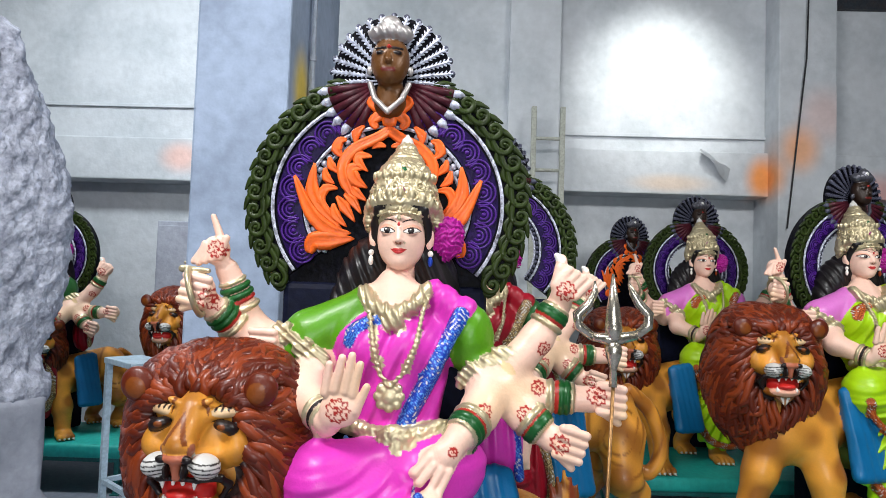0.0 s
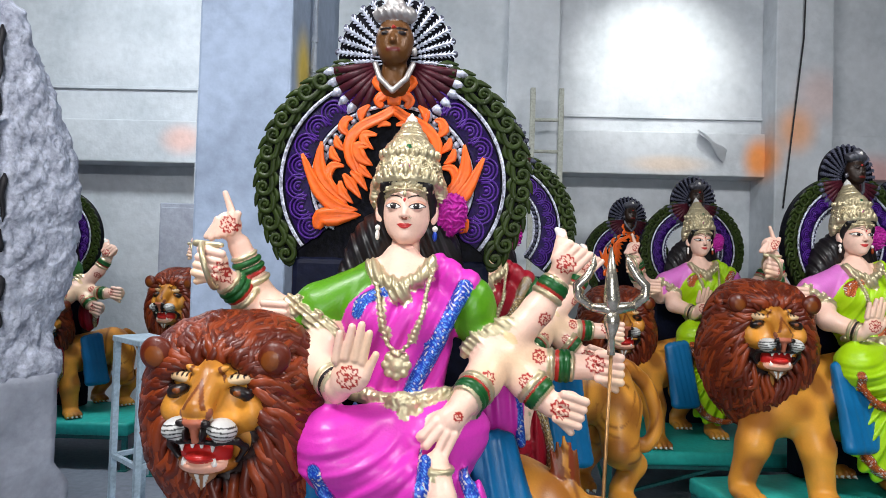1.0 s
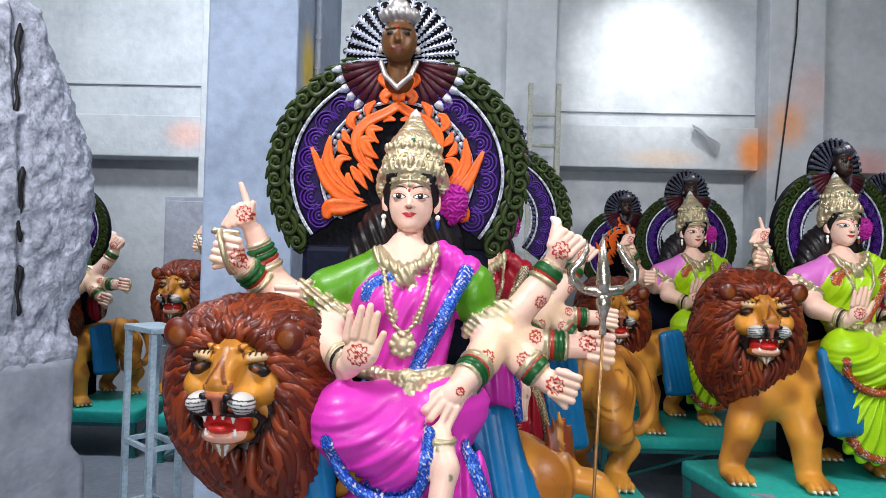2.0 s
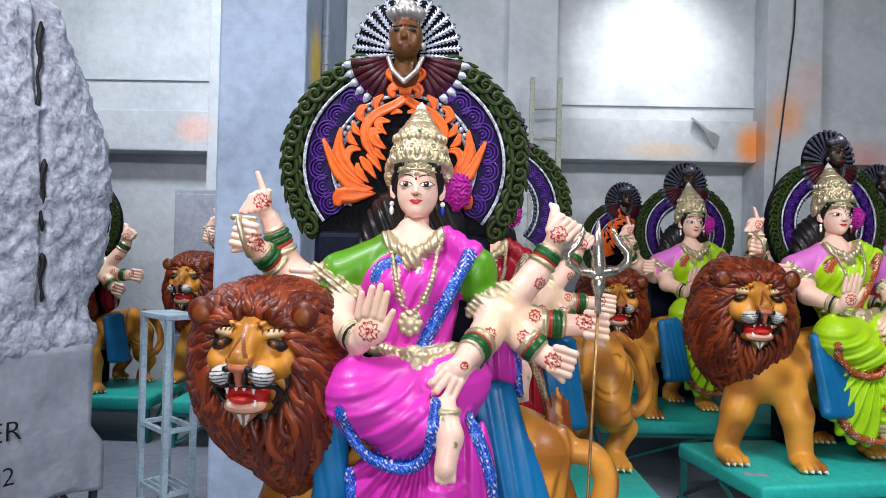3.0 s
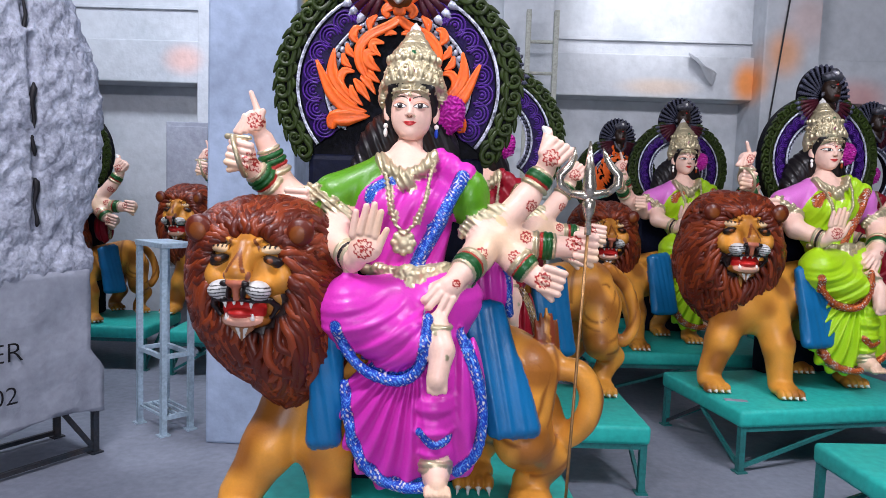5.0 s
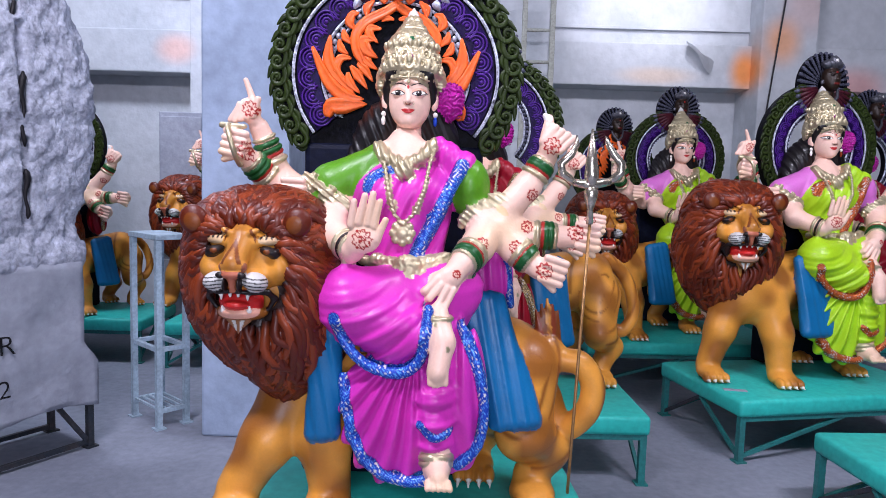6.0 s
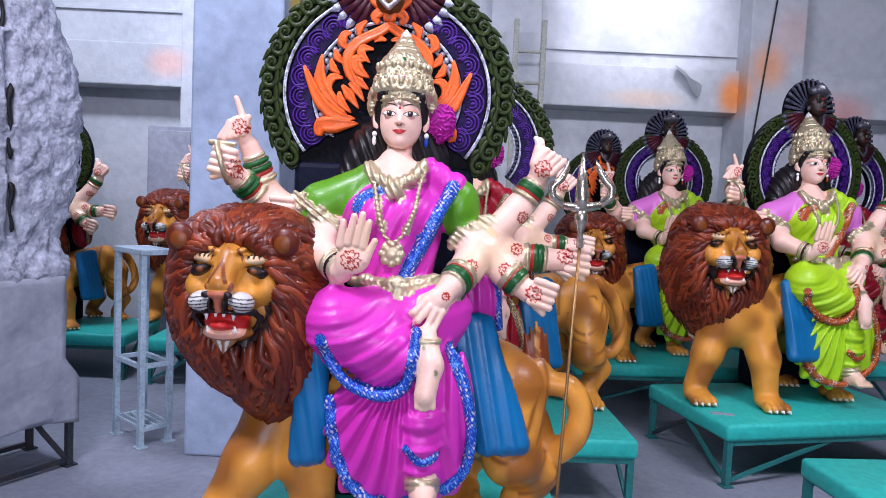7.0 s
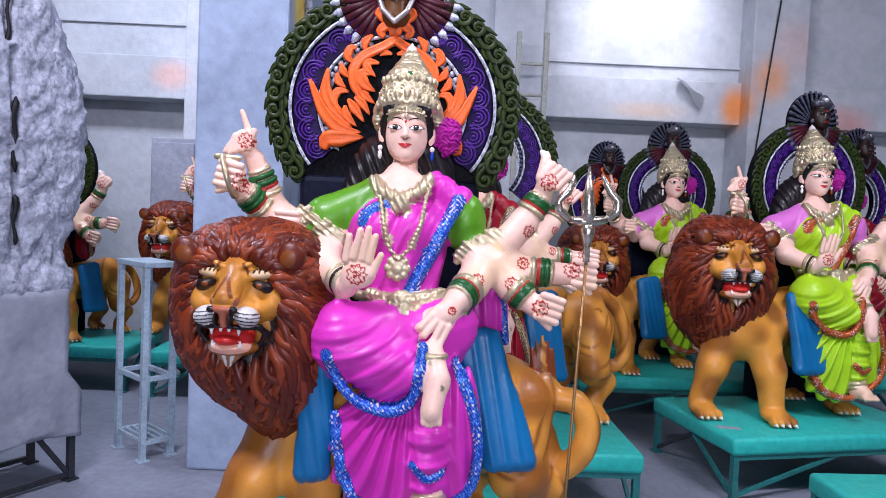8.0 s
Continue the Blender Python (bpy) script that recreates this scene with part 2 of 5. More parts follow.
slab("wall_south_b", (1.6, WY0 - 0.2, 0.0), (WX1, WY0, WH), SHED, "plain dark grey wall beside the opening, unseen", "wall")
slab("wall_south_c", (-2.8, WY0 - 0.2, 3.6), (1.6, WY0, WH), SHED, "plain dark grey wall over the opening, unseen", "wall")
# the far wall: recessed panels under a deep beam, with pilasters
slab("wall_north", (WX0, WY1 + 0.28, 0.0), (WX1, WY1 + 0.5, WH), WALL, "whitewashed far wall, set back under a beam", "wall")
slab("wall_north_upper", (WX0, WY1 + 0.06, 2.80), (WX1, WY1 + 0.28, WH), WALL, "whitewashed upper wall with hairline cracks", "wall")
slab("beam", (WX0, WY1 - 0.02, 2.40), (WX1, WY1 + 0.28, 2.80), WALL, "whitewashed concrete beam with chipped lower edge", "beam", 0.012)
slab("pilaster", (0.41, WY1 - 0.06, 0.0), (0.88, WY1 + 0.3, WH), WALL, "whitewashed wall pilaster", "pilaster", 0.012)
slab("pilaster", (2.77, WY1 - 0.22, 0.0), (3.27, WY1 + 0.3, WH), WALL, "whitewashed pilaster with orange overspray", "pilaster", 0.012)
slab("pilaster", (-2.48, WY1 - 0.06, 0.0), (-1.9, WY1 + 0.3, WH), WALL, "whitewashed wall pilaster", "pilaster", 0.012)
slab("trim", (WX0, WY1 + 0.03, 3.10), (-2.5, WY1 + 0.06, 3.13), WALL, "thin plaster band along the wall", "trim", 0.004)
slab("trim", (0.88, WY1 + 0.03, 2.93), (2.77, WY1 + 0.06, 2.96), WALL, "thin plaster band along the wall", "trim", 0.004)
slab("trim", (3.27, WY1 + 0.0, 4.15), (WX1, WY1 + 0.06, 4.24), DARK_STEEL, "dark steel rail high on the wall", "rail", 0.004)
slab("column", (-1.29, 3.2, 0.0), (-0.82, 4.35, WH), COLUMN, "blue-grey painted concrete column with scuffed base", "column", 0.015)
bm = bmesh.new()
tube(bm, [(-0.79, 3.55, 0.0), (-0.79, 3.55, WH)], 0.014, 8)
for z in (2.55, 2.72, 3.2):
    tube(bm, [(-0.79, 3.55, z), (-0.79, 3.55, z + 0.03)], 0.02, 8)
tagged(part("conduit_pipe", bm, PIPE), "grey conduit pipe clipped along the column", "pipe", kind="structure")
bm = bmesh.new()
tube(bm, [(3.02, 5.85, WH), (2.99, 5.86, 3.6), (2.86, 5.87, 2.3), (2.84, 5.87, 2.1)], 0.007, 6)
tagged(part("hanging_cable", bm, BLACK), "thin black cable hanging along the pilaster", "cable", kind="structure")


def bench(m, w, d, h, label):
    """A padded board top with a turned-down edge on a welded angle-iron frame."""
    b = tagged(empty("bench", m), label, "bench", "benches under the statues")
    part("top", box(bmesh.new(), (-w / 2, -d / 2, h - 0.095), (w / 2, d / 2, h), 0.022), GREEN_PAD, b, smooth=True)
    for sx in (-1, 1):
        for sy in (-1, 1):
            part("leg", bar(bmesh.new(), (sx * (w / 2 - 0.03), sy * (d / 2 - 0.03), 0), (sx * (w / 2 - 0.03), sy * (d / 2 - 0.03), h - 0.09), 0.032), GREEN_STEEL, b)
            part("foot_plate", box(bmesh.new(), (sx * (w / 2 - 0.03) - 0.03, sy * (d / 2 - 0.03) - 0.03, 0), (sx * (w / 2 - 0.03) + 0.03, sy * (d / 2 - 0.03) + 0.03, 0.008)), GREEN_STEEL, b)
        part("brace", bar(bmesh.new(), (sx * (w / 2 - 0.03), -d / 2 + 0.04, 0.03), (sx * (w / 2 - 0.03), 0, h - 0.1), 0.018), GREEN_STEEL, b)
        part("brace", bar(bmesh.new(), (sx * (w / 2 - 0.03), d / 2 - 0.04, 0.03), (sx * (w / 2 - 0.03), 0, h - 0.1), 0.018), DARK_STEEL, b)
    for sy in (-1, 1):
        part("rail", bar(bmesh.new(), (-w / 2 + 0.03, sy * (d / 2 - 0.03), h - 0.105), (w / 2 - 0.03, sy * (d / 2 - 0.03), h - 0.105), 0.028), GREEN_STEEL, b)
        part("brace", bar(bmesh.new(), (-w / 2 + 0.04, sy * (d / 2 - 0.03), 0.03), (0, sy * (d / 2 - 0.03), h - 0.11), 0.018), GREEN_STEEL, b)
    return b


bench(pose(-0.04, 2.0, 0, 0, 0, 4), 1.1, 0.72, 0.355, "teal padded bench under the pink-draped goddess statue")
bench(pose(0.42, 3.12, 0, 0, 0, 2), 1.18, 0.72, 0.34, "teal padded bench on a welded steel frame")
bench(pose(2.145, 3.63, 0, 0, 0, 13), 1.36, 0.8, 0.34, "teal padded bench holding a lion and a lime-draped statue")
bench(pose(1.75, 4.85, 0, 0, 0, 3), 1.5, 0.9, 0.34, "teal padded bench in the back row")
bench(pose(2.35, 2.35, 0, 0, 0, 4), 1.2, 0.75, 0.34, "teal padded bench near the walkway")
bench(pose(-2.8, 4.9, 0, 0, 0, 2), 1.05, 0.7, 0.34, "teal padded bench by the far wall")
bench(pose(-1.72, 4.85, 0, 0, 0, 2), 0.75, 0.7, 0.34, "teal padded bench behind the column")


def rack():
    r = tagged(empty("work_stand", pose(-1.62, 3.44, 0, 0, 0, -40.4)), "tall grey welded steel work stand with a board top", "stand")
    w, d, h = 0.3, 0.16, 1.06
    for sx in (-1, 1):
        for sy in (-1, 1):
            part("leg", bar(bmesh.new(), (sx * w / 2, sy * d / 2, 0), (sx * w / 2, sy * d / 2, h), 0.03), GREY_STEEL, r)
            part("foot_plate", box(bmesh.new(), (sx * w / 2 - 0.03, sy * d / 2 - 0.03, 0), (sx * w / 2 + 0.03, sy * d / 2 + 0.03, 0.008)), GREY_STEEL, r)
        part("rail", bar(bmesh.new(), (sx * w / 2, -d / 2, 0.45), (sx * w / 2, d / 2, 0.45), 0.024), GREY_STEEL, r)
        part("rail", bar(bmesh.new(), (sx * w / 2, -d / 2, 0.1), (sx * w / 2, d / 2, 0.1), 0.024), GREY_STEEL, r)
    for sy in (-1, 1):
        part("rail", bar(bmesh.new(), (-w / 2, sy * d / 2, 0.45), (w / 2, sy * d / 2, 0.45), 0.024), GREY_STEEL, r)
    for k in range(5):
        y = -d / 2 + d * k / 4
        part("shelf_rod", bar(bmesh.new(), (-w / 2, y, 0.11), (w / 2, y, 0.11), 0.012), GREY_STEEL, r)
    part("top", box(bmesh.new(), (-w / 2 - 0.02, -d / 2 - 0.02, h), (w / 2 + 0.02, d / 2 + 0.02, h + 0.03), 0.004), GREY_STEEL, r)


rack()


def ladder():
    lad = tagged(empty("ladder", pose(0.75, 5.76, 0, -1, 0, 0)), "pale weathered ladder leaning on the far wall", "ladder")
    for sx in (-1, 1):
        part("rail", box(bmesh.new(), (sx * 0.125 - 0.022, -0.03, 0.0), (sx * 0.125 + 0.022, 0.03, 3.1), 0.006), LADDER, lad)
    for k in range(10):
        part("rung", tube(bmesh.new(), [(-0.14, 0, 0.3 + 0.28 * k), (0.14, 0, 0.3 + 0.28 * k)], 0.016, 8), LADDER, lad)


ladder()

bench(pose(3.1, 5.1, 0, 0, 0, 3), 0.95, 0.8, 0.34, "teal padded bench in the back row")
bench(pose(1.25, 5.72, 0, 0, 0, 0), 1.1, 0.66, 0.34, "teal padded bench against the far wall")
tagged(part("paper_tag", box(bmesh.new(), (-0.06, -0.018, 0), (0.06, 0.018, 0.004)), BASE_PLASTER), "small white paper strip lying on the bench", "paper").matrix_world = pose(1.62, 3.28, 0.34, 0, 0, -8)
# flake of plaster hanging from the beam
bm = bmesh.new()
flake = [[bm.verts.new((0.26 * u - 0.05 * v, -0.02 - 0.09 * v * (1 - 0.5 * u) - 0.02 * math.sin(5 * u), -0.16 * u - 0.12 * v * u + 0.012 * math.sin(9 * u + 4 * v))) for v in np.linspace(0, 1, 5)] for u in np.linspace(0, 1, 9)]
for a, b in zip(flake, flake[1:]):
    for k in range(4):
        bm.faces.new((a[k], a[k + 1], b[k + 1], b[k]))
bmesh.ops.solidify(bm, geom=list(bm.faces), thickness=0.008)
tagged(part("plaster_flake", bm, WALL), "loose flake of plaster peeling off the beam", "plaster", kind="structure").matrix_world = pose(2.17, 6.09, 2.8)
cab = tagged(empty("tall_cabinet", pose(-2.36, 5.72, 0)), "tall grey sheet-metal cabinet against the far wall", "cabinet")
part("body", box(bmesh.new(), (-0.2, -0.16, 0.0), (0.2, 0.16, 1.98), 0.01), BASE_PLASTER, cab)
for z in (0.1, 0.73, 1.36):
    part("door", box(bmesh.new(), (-0.18, -0.178, z), (0.18, -0.16, z + 0.58), 0.006), BASE_PLASTER, cab)


def raw_idol():
    """An unfinished casting seen from its fibre-plaster back, on a plaster plinth in a steel frame."""
    m = pose(-1.76, 3.01, 0, 0, 0, 239.3)

    def rough(p):
        a = np.sin(23 * p[..., 0] + 3 * np.sin(17 * p[..., 2])) * np.sin(19 * p[..., 2] + 2 * np.sin(29 * p[..., 0]))
        b = np.sin(61 * p[..., 0] + 4 * np.sin(37 * p[..., 2] + p[..., 1] * 30)) * np.sin(53 * p[..., 2] + 3 * np.sin(71 * p[..., 0]))
        c = np.sin(140 * p[..., 0] + 5 * np.sin(90 * p[..., 2])) * np.sin(130 * p[..., 2] + 5 * np.sin(110 * p[..., 1]))
        slot = np.exp(-((p[..., 0] - 0.315 - 0.02 * (p[..., 2] - 1.5)) / 0.014) ** 2) * (np.abs(np.abs(p[..., 2] - 1.62) - 0.26) < 0.2) * (p[..., 1] > -0.1)
        slot2 = np.exp(-((p[..., 0] - 0.345) / 0.016) ** 2) * (p[..., 2] > 2.1) * (p[..., 1] > -0.1)
        hole = np.exp(-(((p[..., 0] - 0.53) / 0.07) ** 2 + ((p[..., 2] - 1.33) / 0.09) ** 2)) * (p[..., 1] > -0.12)
        return 0.009 * a + 0.005 * b + 0.003 * c + 0.05 * slot + 0.05 * slot2 + 0.09 * hole
    solids = [ell((0.69, -0.12, 1.68), (0.77, 0.15, 1.0), GREYW, None, 0.05, rough), cap((0.1, -0.1, 1.0), (0.9, -0.1, 1.02), 0.1, 0.1, GREYW, 0.08, rough), cap((0.02, -0.12, 1.75), (0.3, -0.12, 2.55), 0.07, 0.1, GREYW, 0.06, rough)]
    v, q, _ = skin(solids, 0.011)
    me = bpy.data.meshes.new("raw_halo_casting")
    me.from_pydata(v.tolist(), [], q.tolist())
    me.polygons.foreach_set("use_smooth", [True] * len(me.polygons))
    me.materials.append(RAW_PLASTER)
    cast = tagged(new("raw_halo_casting", me), "unfinished grey fibre-plaster casting with slots, seen from behind", "plaster casting")
    cast.matrix_world = m
    # black bars on the surface stand for the shade inside the slots
    for x, z0, z1, y in ((0.318, 1.19, 1.42, 0.004), (0.326, 1.52, 1.86, 0.006), (0.35, 2.06, 2.5, -0.012)):
        bm = bmesh.new()
        tube(bm, [(x + 0.006 * math.sin(40 * z), y, z) for z in np.linspace(z0, z1, 14)], [0.004] + [0.011 + 0.004 * math.sin(31 * k) for k in range(12)] + [0.004], 7)
        part("slot", bm, BLACK, cast, "black ragged bar for the shade in a slot", True)
    plinth = tagged(empty("plinth", m), "rough grey plaster plinth with pencilled letters on a steel frame", "plinth")
    bm = bmesh.new()
    nx, nz, ny = 40, 26, 14

    def wob(x, y, z):
        n = noise.noise(Vector((x * 5, y * 5, z * 5))) * 0.018 + noise.noise(Vector((x * 19, y * 19, z * 19))) * 0.006
        return n
    def edge(z):
        return 0.055 - 0.07 * max(0.0, min(1.0, (0.56 - z) / 0.1))
    grid = {}
    def vert(i, j, k):
        key = (i, j, k)
        if key not in grid:
            z0 = 0.965 - 0.74 * k / nz
            x0 = edge(z0) + (1.25 - edge(z0)) * i / nx
            y0 = -0.42 * j / ny
            w = wob(x0, y0, z0)
            sag = 0.03 * math.sin(7 * x0) if k == nz else 0.0
            grid[key] = bm.verts.new((x0 + (w if i in (0, nx) else 0), y0 + (w if j in (0, ny) else 0), z0 + (w + sag if k in (0, nz) else 0)))
        return grid[key]
    for i in range(nx):
        for k in range(nz):
            for j in (0, ny):
                bm.faces.new((vert(i, j, k), vert(i + 1, j, k), vert(i + 1, j, k + 1), vert(i, j, k + 1)))
        for j in range(ny):
            for k in (0, nz):
                bm.faces.new((vert(i, j, k), vert(i + 1, j, k), vert(i + 1, j + 1, k), vert(i, j + 1, k)))
    for j in range(ny):
        for k in range(nz):
            for i in (0, nx):
                bm.faces.new((vert(i, j, k), vert(i, j + 1, k), vert(i, j + 1, k + 1), vert(i, j, k + 1)))
    part("block", bm, BASE_PLASTER, plinth, "rough cast plaster block", True)
    for x in (0.02, 1.2):
        for y in (-0.03, -0.4):
            part("leg", bar(bmesh.new(), (x, y, 0), (x, y, 0.26), 0.03), DARK_STEEL, plinth)
            part("foot_plate", box(bmesh.new(), (x - 0.03, y - 0.03, 0), (x + 0.03, y + 0.03, 0.008)), DARK_STEEL, plinth)
    part("rail", bar(bmesh.new(), (0.02, -0.03, 0.03), (1.2, -0.03, 0.03), 0.022), DARK_STEEL, plinth)
    part("rail", bar(bmesh.new(), (0.02, -0.4, 0.03), (1.2, -0.4, 0.03), 0.022), DARK_STEEL, plinth)
    part("brace", bar(bmesh.new(), (0.03, -0.03, 0.03), (0.18, -0.03, 0.25), 0.022), DARK_STEEL, plinth)
    for word, x, z, s in (("ER", 0.53, 0.57, 0.13), ("02", 0.53, 0.37, 0.12)):
        cu = bpy.data.curves.new("pencilled_letters", "FONT")
        cu.body, cu.size, cu.extrude, cu.offset = word, s, 0.001, -0.0015
        cu.materials.append(BLACK)
        ob = new("pencilled_letters", cu)
        ob.parent = plinth
        ob.matrix_basis = Matrix.Translation((x, 0.016, z)) @ Matrix(((-1, 0, 0, 0), (0, 0, 1, 0), (0, 1, 0, 0), (0, 0, 0, 1)))

# ---- sculpting: solids blended into one skin ----


def rot(rx=0, ry=0, rz=0):
    return np.array(Euler([radians(a) for a in (rx, ry, rz)]).to_matrix())


class Solid:
    """A rounded cone between two points or an ellipsoid, with its paint and how softly it blends."""

    def __init__(self, paint, k, lo, hi, far):
        self.paint, self.k, self.lo, self.hi, self.far = paint, k, np.array(lo), np.array(hi), far


def cap(a, b, ra, rb, paint, k=0.02, wave=None):
    a, b = np.array(a, float), np.array(b, float)
    r = max(ra, rb)

    def far(p):
        ab = b - a
        t = np.clip(((p - a) @ ab) / max(ab @ ab, 1e-9), 0, 1)
        d = np.linalg.norm(p - a - t[..., None] * ab, axis=-1) - (ra + (rb - ra) * t)
        return d + wave(p) if wave else d
    return Solid(paint, k, np.minimum(a, b) - r, np.maximum(a, b) + r, far)


def ell(c, r, paint, turn=None, k=0.02, wave=None):
    c, r = np.array(c, float), np.array(r, float)

    def far(p):
        q = p - c
        if turn is not None:
            q = q @ turn
        k0 = np.linalg.norm(q / r, axis=-1)
        k1 = np.linalg.norm(q / (r * r), axis=-1) + 1e-9
        d = k0 * (k0 - 1) / k1
        return d + wave(p) if wave else d
    m = np.full(3, r.max()) if turn is not None else r
    return Solid(paint, k, c - m, c + m, far)


def ring(c, axis, big, small, paint, k=0.003):
    c, axis = np.array(c, float), np.array(axis, float)
    axis = axis / np.linalg.norm(axis)

    def far(p):
        q = p - c
        h = q @ axis
        rad = np.sqrt(np.maximum((q * q).sum(-1) - h * h, 0))
        return np.hypot(rad - big, h) - small
    m = big + small
    return Solid(paint, k, c - m, c + m, far)


def chain(points, radii, paint, k=0.015, wave=None):
    n = len(points)
    rr = radii if isinstance(radii, (list, tuple)) else [radii] * n
    return [cap(points[i], points[i + 1], rr[i], rr[i + 1], paint, k, wave) for i in range(n - 1)]


def skin(solids, h, lo=None, hi=None):
    """Blends the solids on a lattice of step h and returns the skin's vertices, quads and the paint at each vertex."""
    lo = np.min([s.lo for s in solids], axis=0) - 4 * h if lo is None else np.array(lo)
    hi = np.max([s.hi for s in solids], axis=0) + 4 * h if hi is None else np.array(hi)
    n = np.ceil((hi - lo) / h).astype(int) + 1
    axes = [lo[i] + h * np.arange(n[i]) for i in range(3)]
    field = np.full(n, 1.0, np.float32)
    for s in solids:
        m = 0.03 + s.k
        i0 = np.clip(np.floor((s.lo - m - lo) / h).astype(int), 0, n)
        i1 = np.clip(np.ceil((s.hi + m - lo) / h).astype(int) + 1, 0, n)
        if (i1 <= i0).any():
            continue
        sub = tuple(slice(a, b) for a, b in zip(i0, i1))
        p = np.stack(np.meshgrid(*(axes[i][sub[i]] for i in range(3)), indexing="ij"), -1)
        d, old = s.far(p).astype(np.float32), field[sub]
        hh = np.maximum(s.k - np.abs(d - old), 0) / s.k
        field[sub] = np.minimum(d, old) - hh * hh * s.k * 0.25
    ins = field < 0
    c = n - 1
    count = np.zeros(c, np.int8)
    offs = [(i, j, k) for i in (0, 1) for j in (0, 1) for k in (0, 1)]
    for o in offs:
        count += ins[tuple(slice(o[i], o[i] + c[i]) for i in range(3))]
    act = np.argwhere((count > 0) & (count < 8))
    index = np.full(c, -1, np.int32)
    index[tuple(act.T)] = np.arange(len(act))
    total, hits = np.zeros((len(act), 3)), np.zeros(len(act))
    for o in offs:
        for ax in range(3):
            if o[ax]:
                continue
            e = list(o)
            e[ax] = 1
            fa, fb = field[tuple((act + o).T)], field[tuple((act + e).T)]
            cross = (fa < 0) != (fb < 0)
            t = fa / np.where(cross, fa - fb, 1)
            pos = np.tile(np.array(o, float), (len(act), 1))
            pos[:, ax] = t
            total[cross] += pos[cross]
            hits += cross
    verts = lo + h * (act + total / np.maximum(hits, 1)[:, None])
    quads = []
    for ax in range(3):
        u, v = (ax + 1) % 3, (ax + 2) % 3
        a = [slice(0, n[i]) for i in range(3)]
        b = list(a)
        a[ax], b[ax] = slice(0, n[ax] - 1), slice(1, n[ax])
        sa, sb = ins[tuple(a)], ins[tuple(b)]
        for flip in (False, True):
            e = np.argwhere((~sa & sb) if flip else (sa & ~sb))
            e = e[(e[:, u] > 0) & (e[:, v] > 0) & (e[:, u] < c[u]) & (e[:, v] < c[v])]
            cells = []
            for du, dv in ((-1, -1), (0, -1), (0, 0), (-1, 0)):
                q = e.copy()
                q[:, u] += du
                q[:, v] += dv
                cells.append(index[tuple(q.T)])
            quads.append(np.stack(cells[::-1] if flip else cells, 1))
    quads = np.concatenate(quads)
    best, paint = np.full(len(verts), 9.0), np.zeros(len(verts), np.int16)
    for s in solids:
        near = np.flatnonzero(((verts > s.lo - 0.02) & (verts < s.hi + 0.02)).all(1))
        if len(near):
            d = s.far(verts[near])
            win = d < best[near]
            best[near[win]], paint[near[win]] = d[win], s.paint
    return verts, quads, paint


def joined(*skins):
    verts, quads, paint, n = [], [], [], 0
    for v, q, p in skins:
        verts.append(v)
        quads.append(q + n)
        paint.append(p)
        n += len(v)
    return np.concatenate(verts), np.concatenate(quads), np.concatenate(paint)


def statue(name, sk, palette, label, category, group=""):
    """One mesh object from a skin, with the palette's (colour, metal) for each paint."""
    verts, quads, paint = sk[:3]
    me = bpy.data.meshes.new(name)
    me.vertices.add(len(verts))
    me.vertices.foreach_set("co", verts.astype(np.float32).ravel())
    me.loops.add(quads.size)
    me.loops.foreach_set("vertex_index", quads.astype(np.int32).ravel())
    me.polygons.add(len(quads))
    me.polygons.foreach_set("loop_start", np.arange(0, quads.size, 4, dtype=np.int32))
    me.update(calc_edges=True)
    me.polygons.foreach_set("use_smooth", np.ones(len(quads), bool))
    table = np.array([lin(*rgb) for rgb, _ in palette], np.float32)
    metal = np.array([m for _, m in palette], np.float32)
    tint = table[paint]
    if len(sk) > 3:  # airbrushed second colour
        wash, to = sk[3]
        tint = tint * (1 - wash[:, None]) + table[to] * wash[:, None]
    me.attributes.new("tint", "FLOAT_COLOR", "POINT").data.foreach_set("color", tint.astype(np.float32).ravel())
    me.attributes.new("leaf", "FLOAT", "POINT").data.foreach_set("value", metal[paint])
    me.materials.append(PAINT)
    return tagged(new(name, me), label, category, group)


def repaint(where, paint, to, only=None):
    m = where if only is None else where & np.isin(paint, only)
    paint[m] = to


# paints
(SKIN, PINK, GREEN, BLUE, GOLD, HAIR, RED, WHITE, LIP, DARK, TAN, MANE, NOSE, CLOTH, GREYW, PALE, MAGENTA, BANGLE, HENNA, FOLD, BLUSH, AMBER, GEMG, GLITTER, INNER, MANE_LIGHT, MANE_SHADE) = range(27)


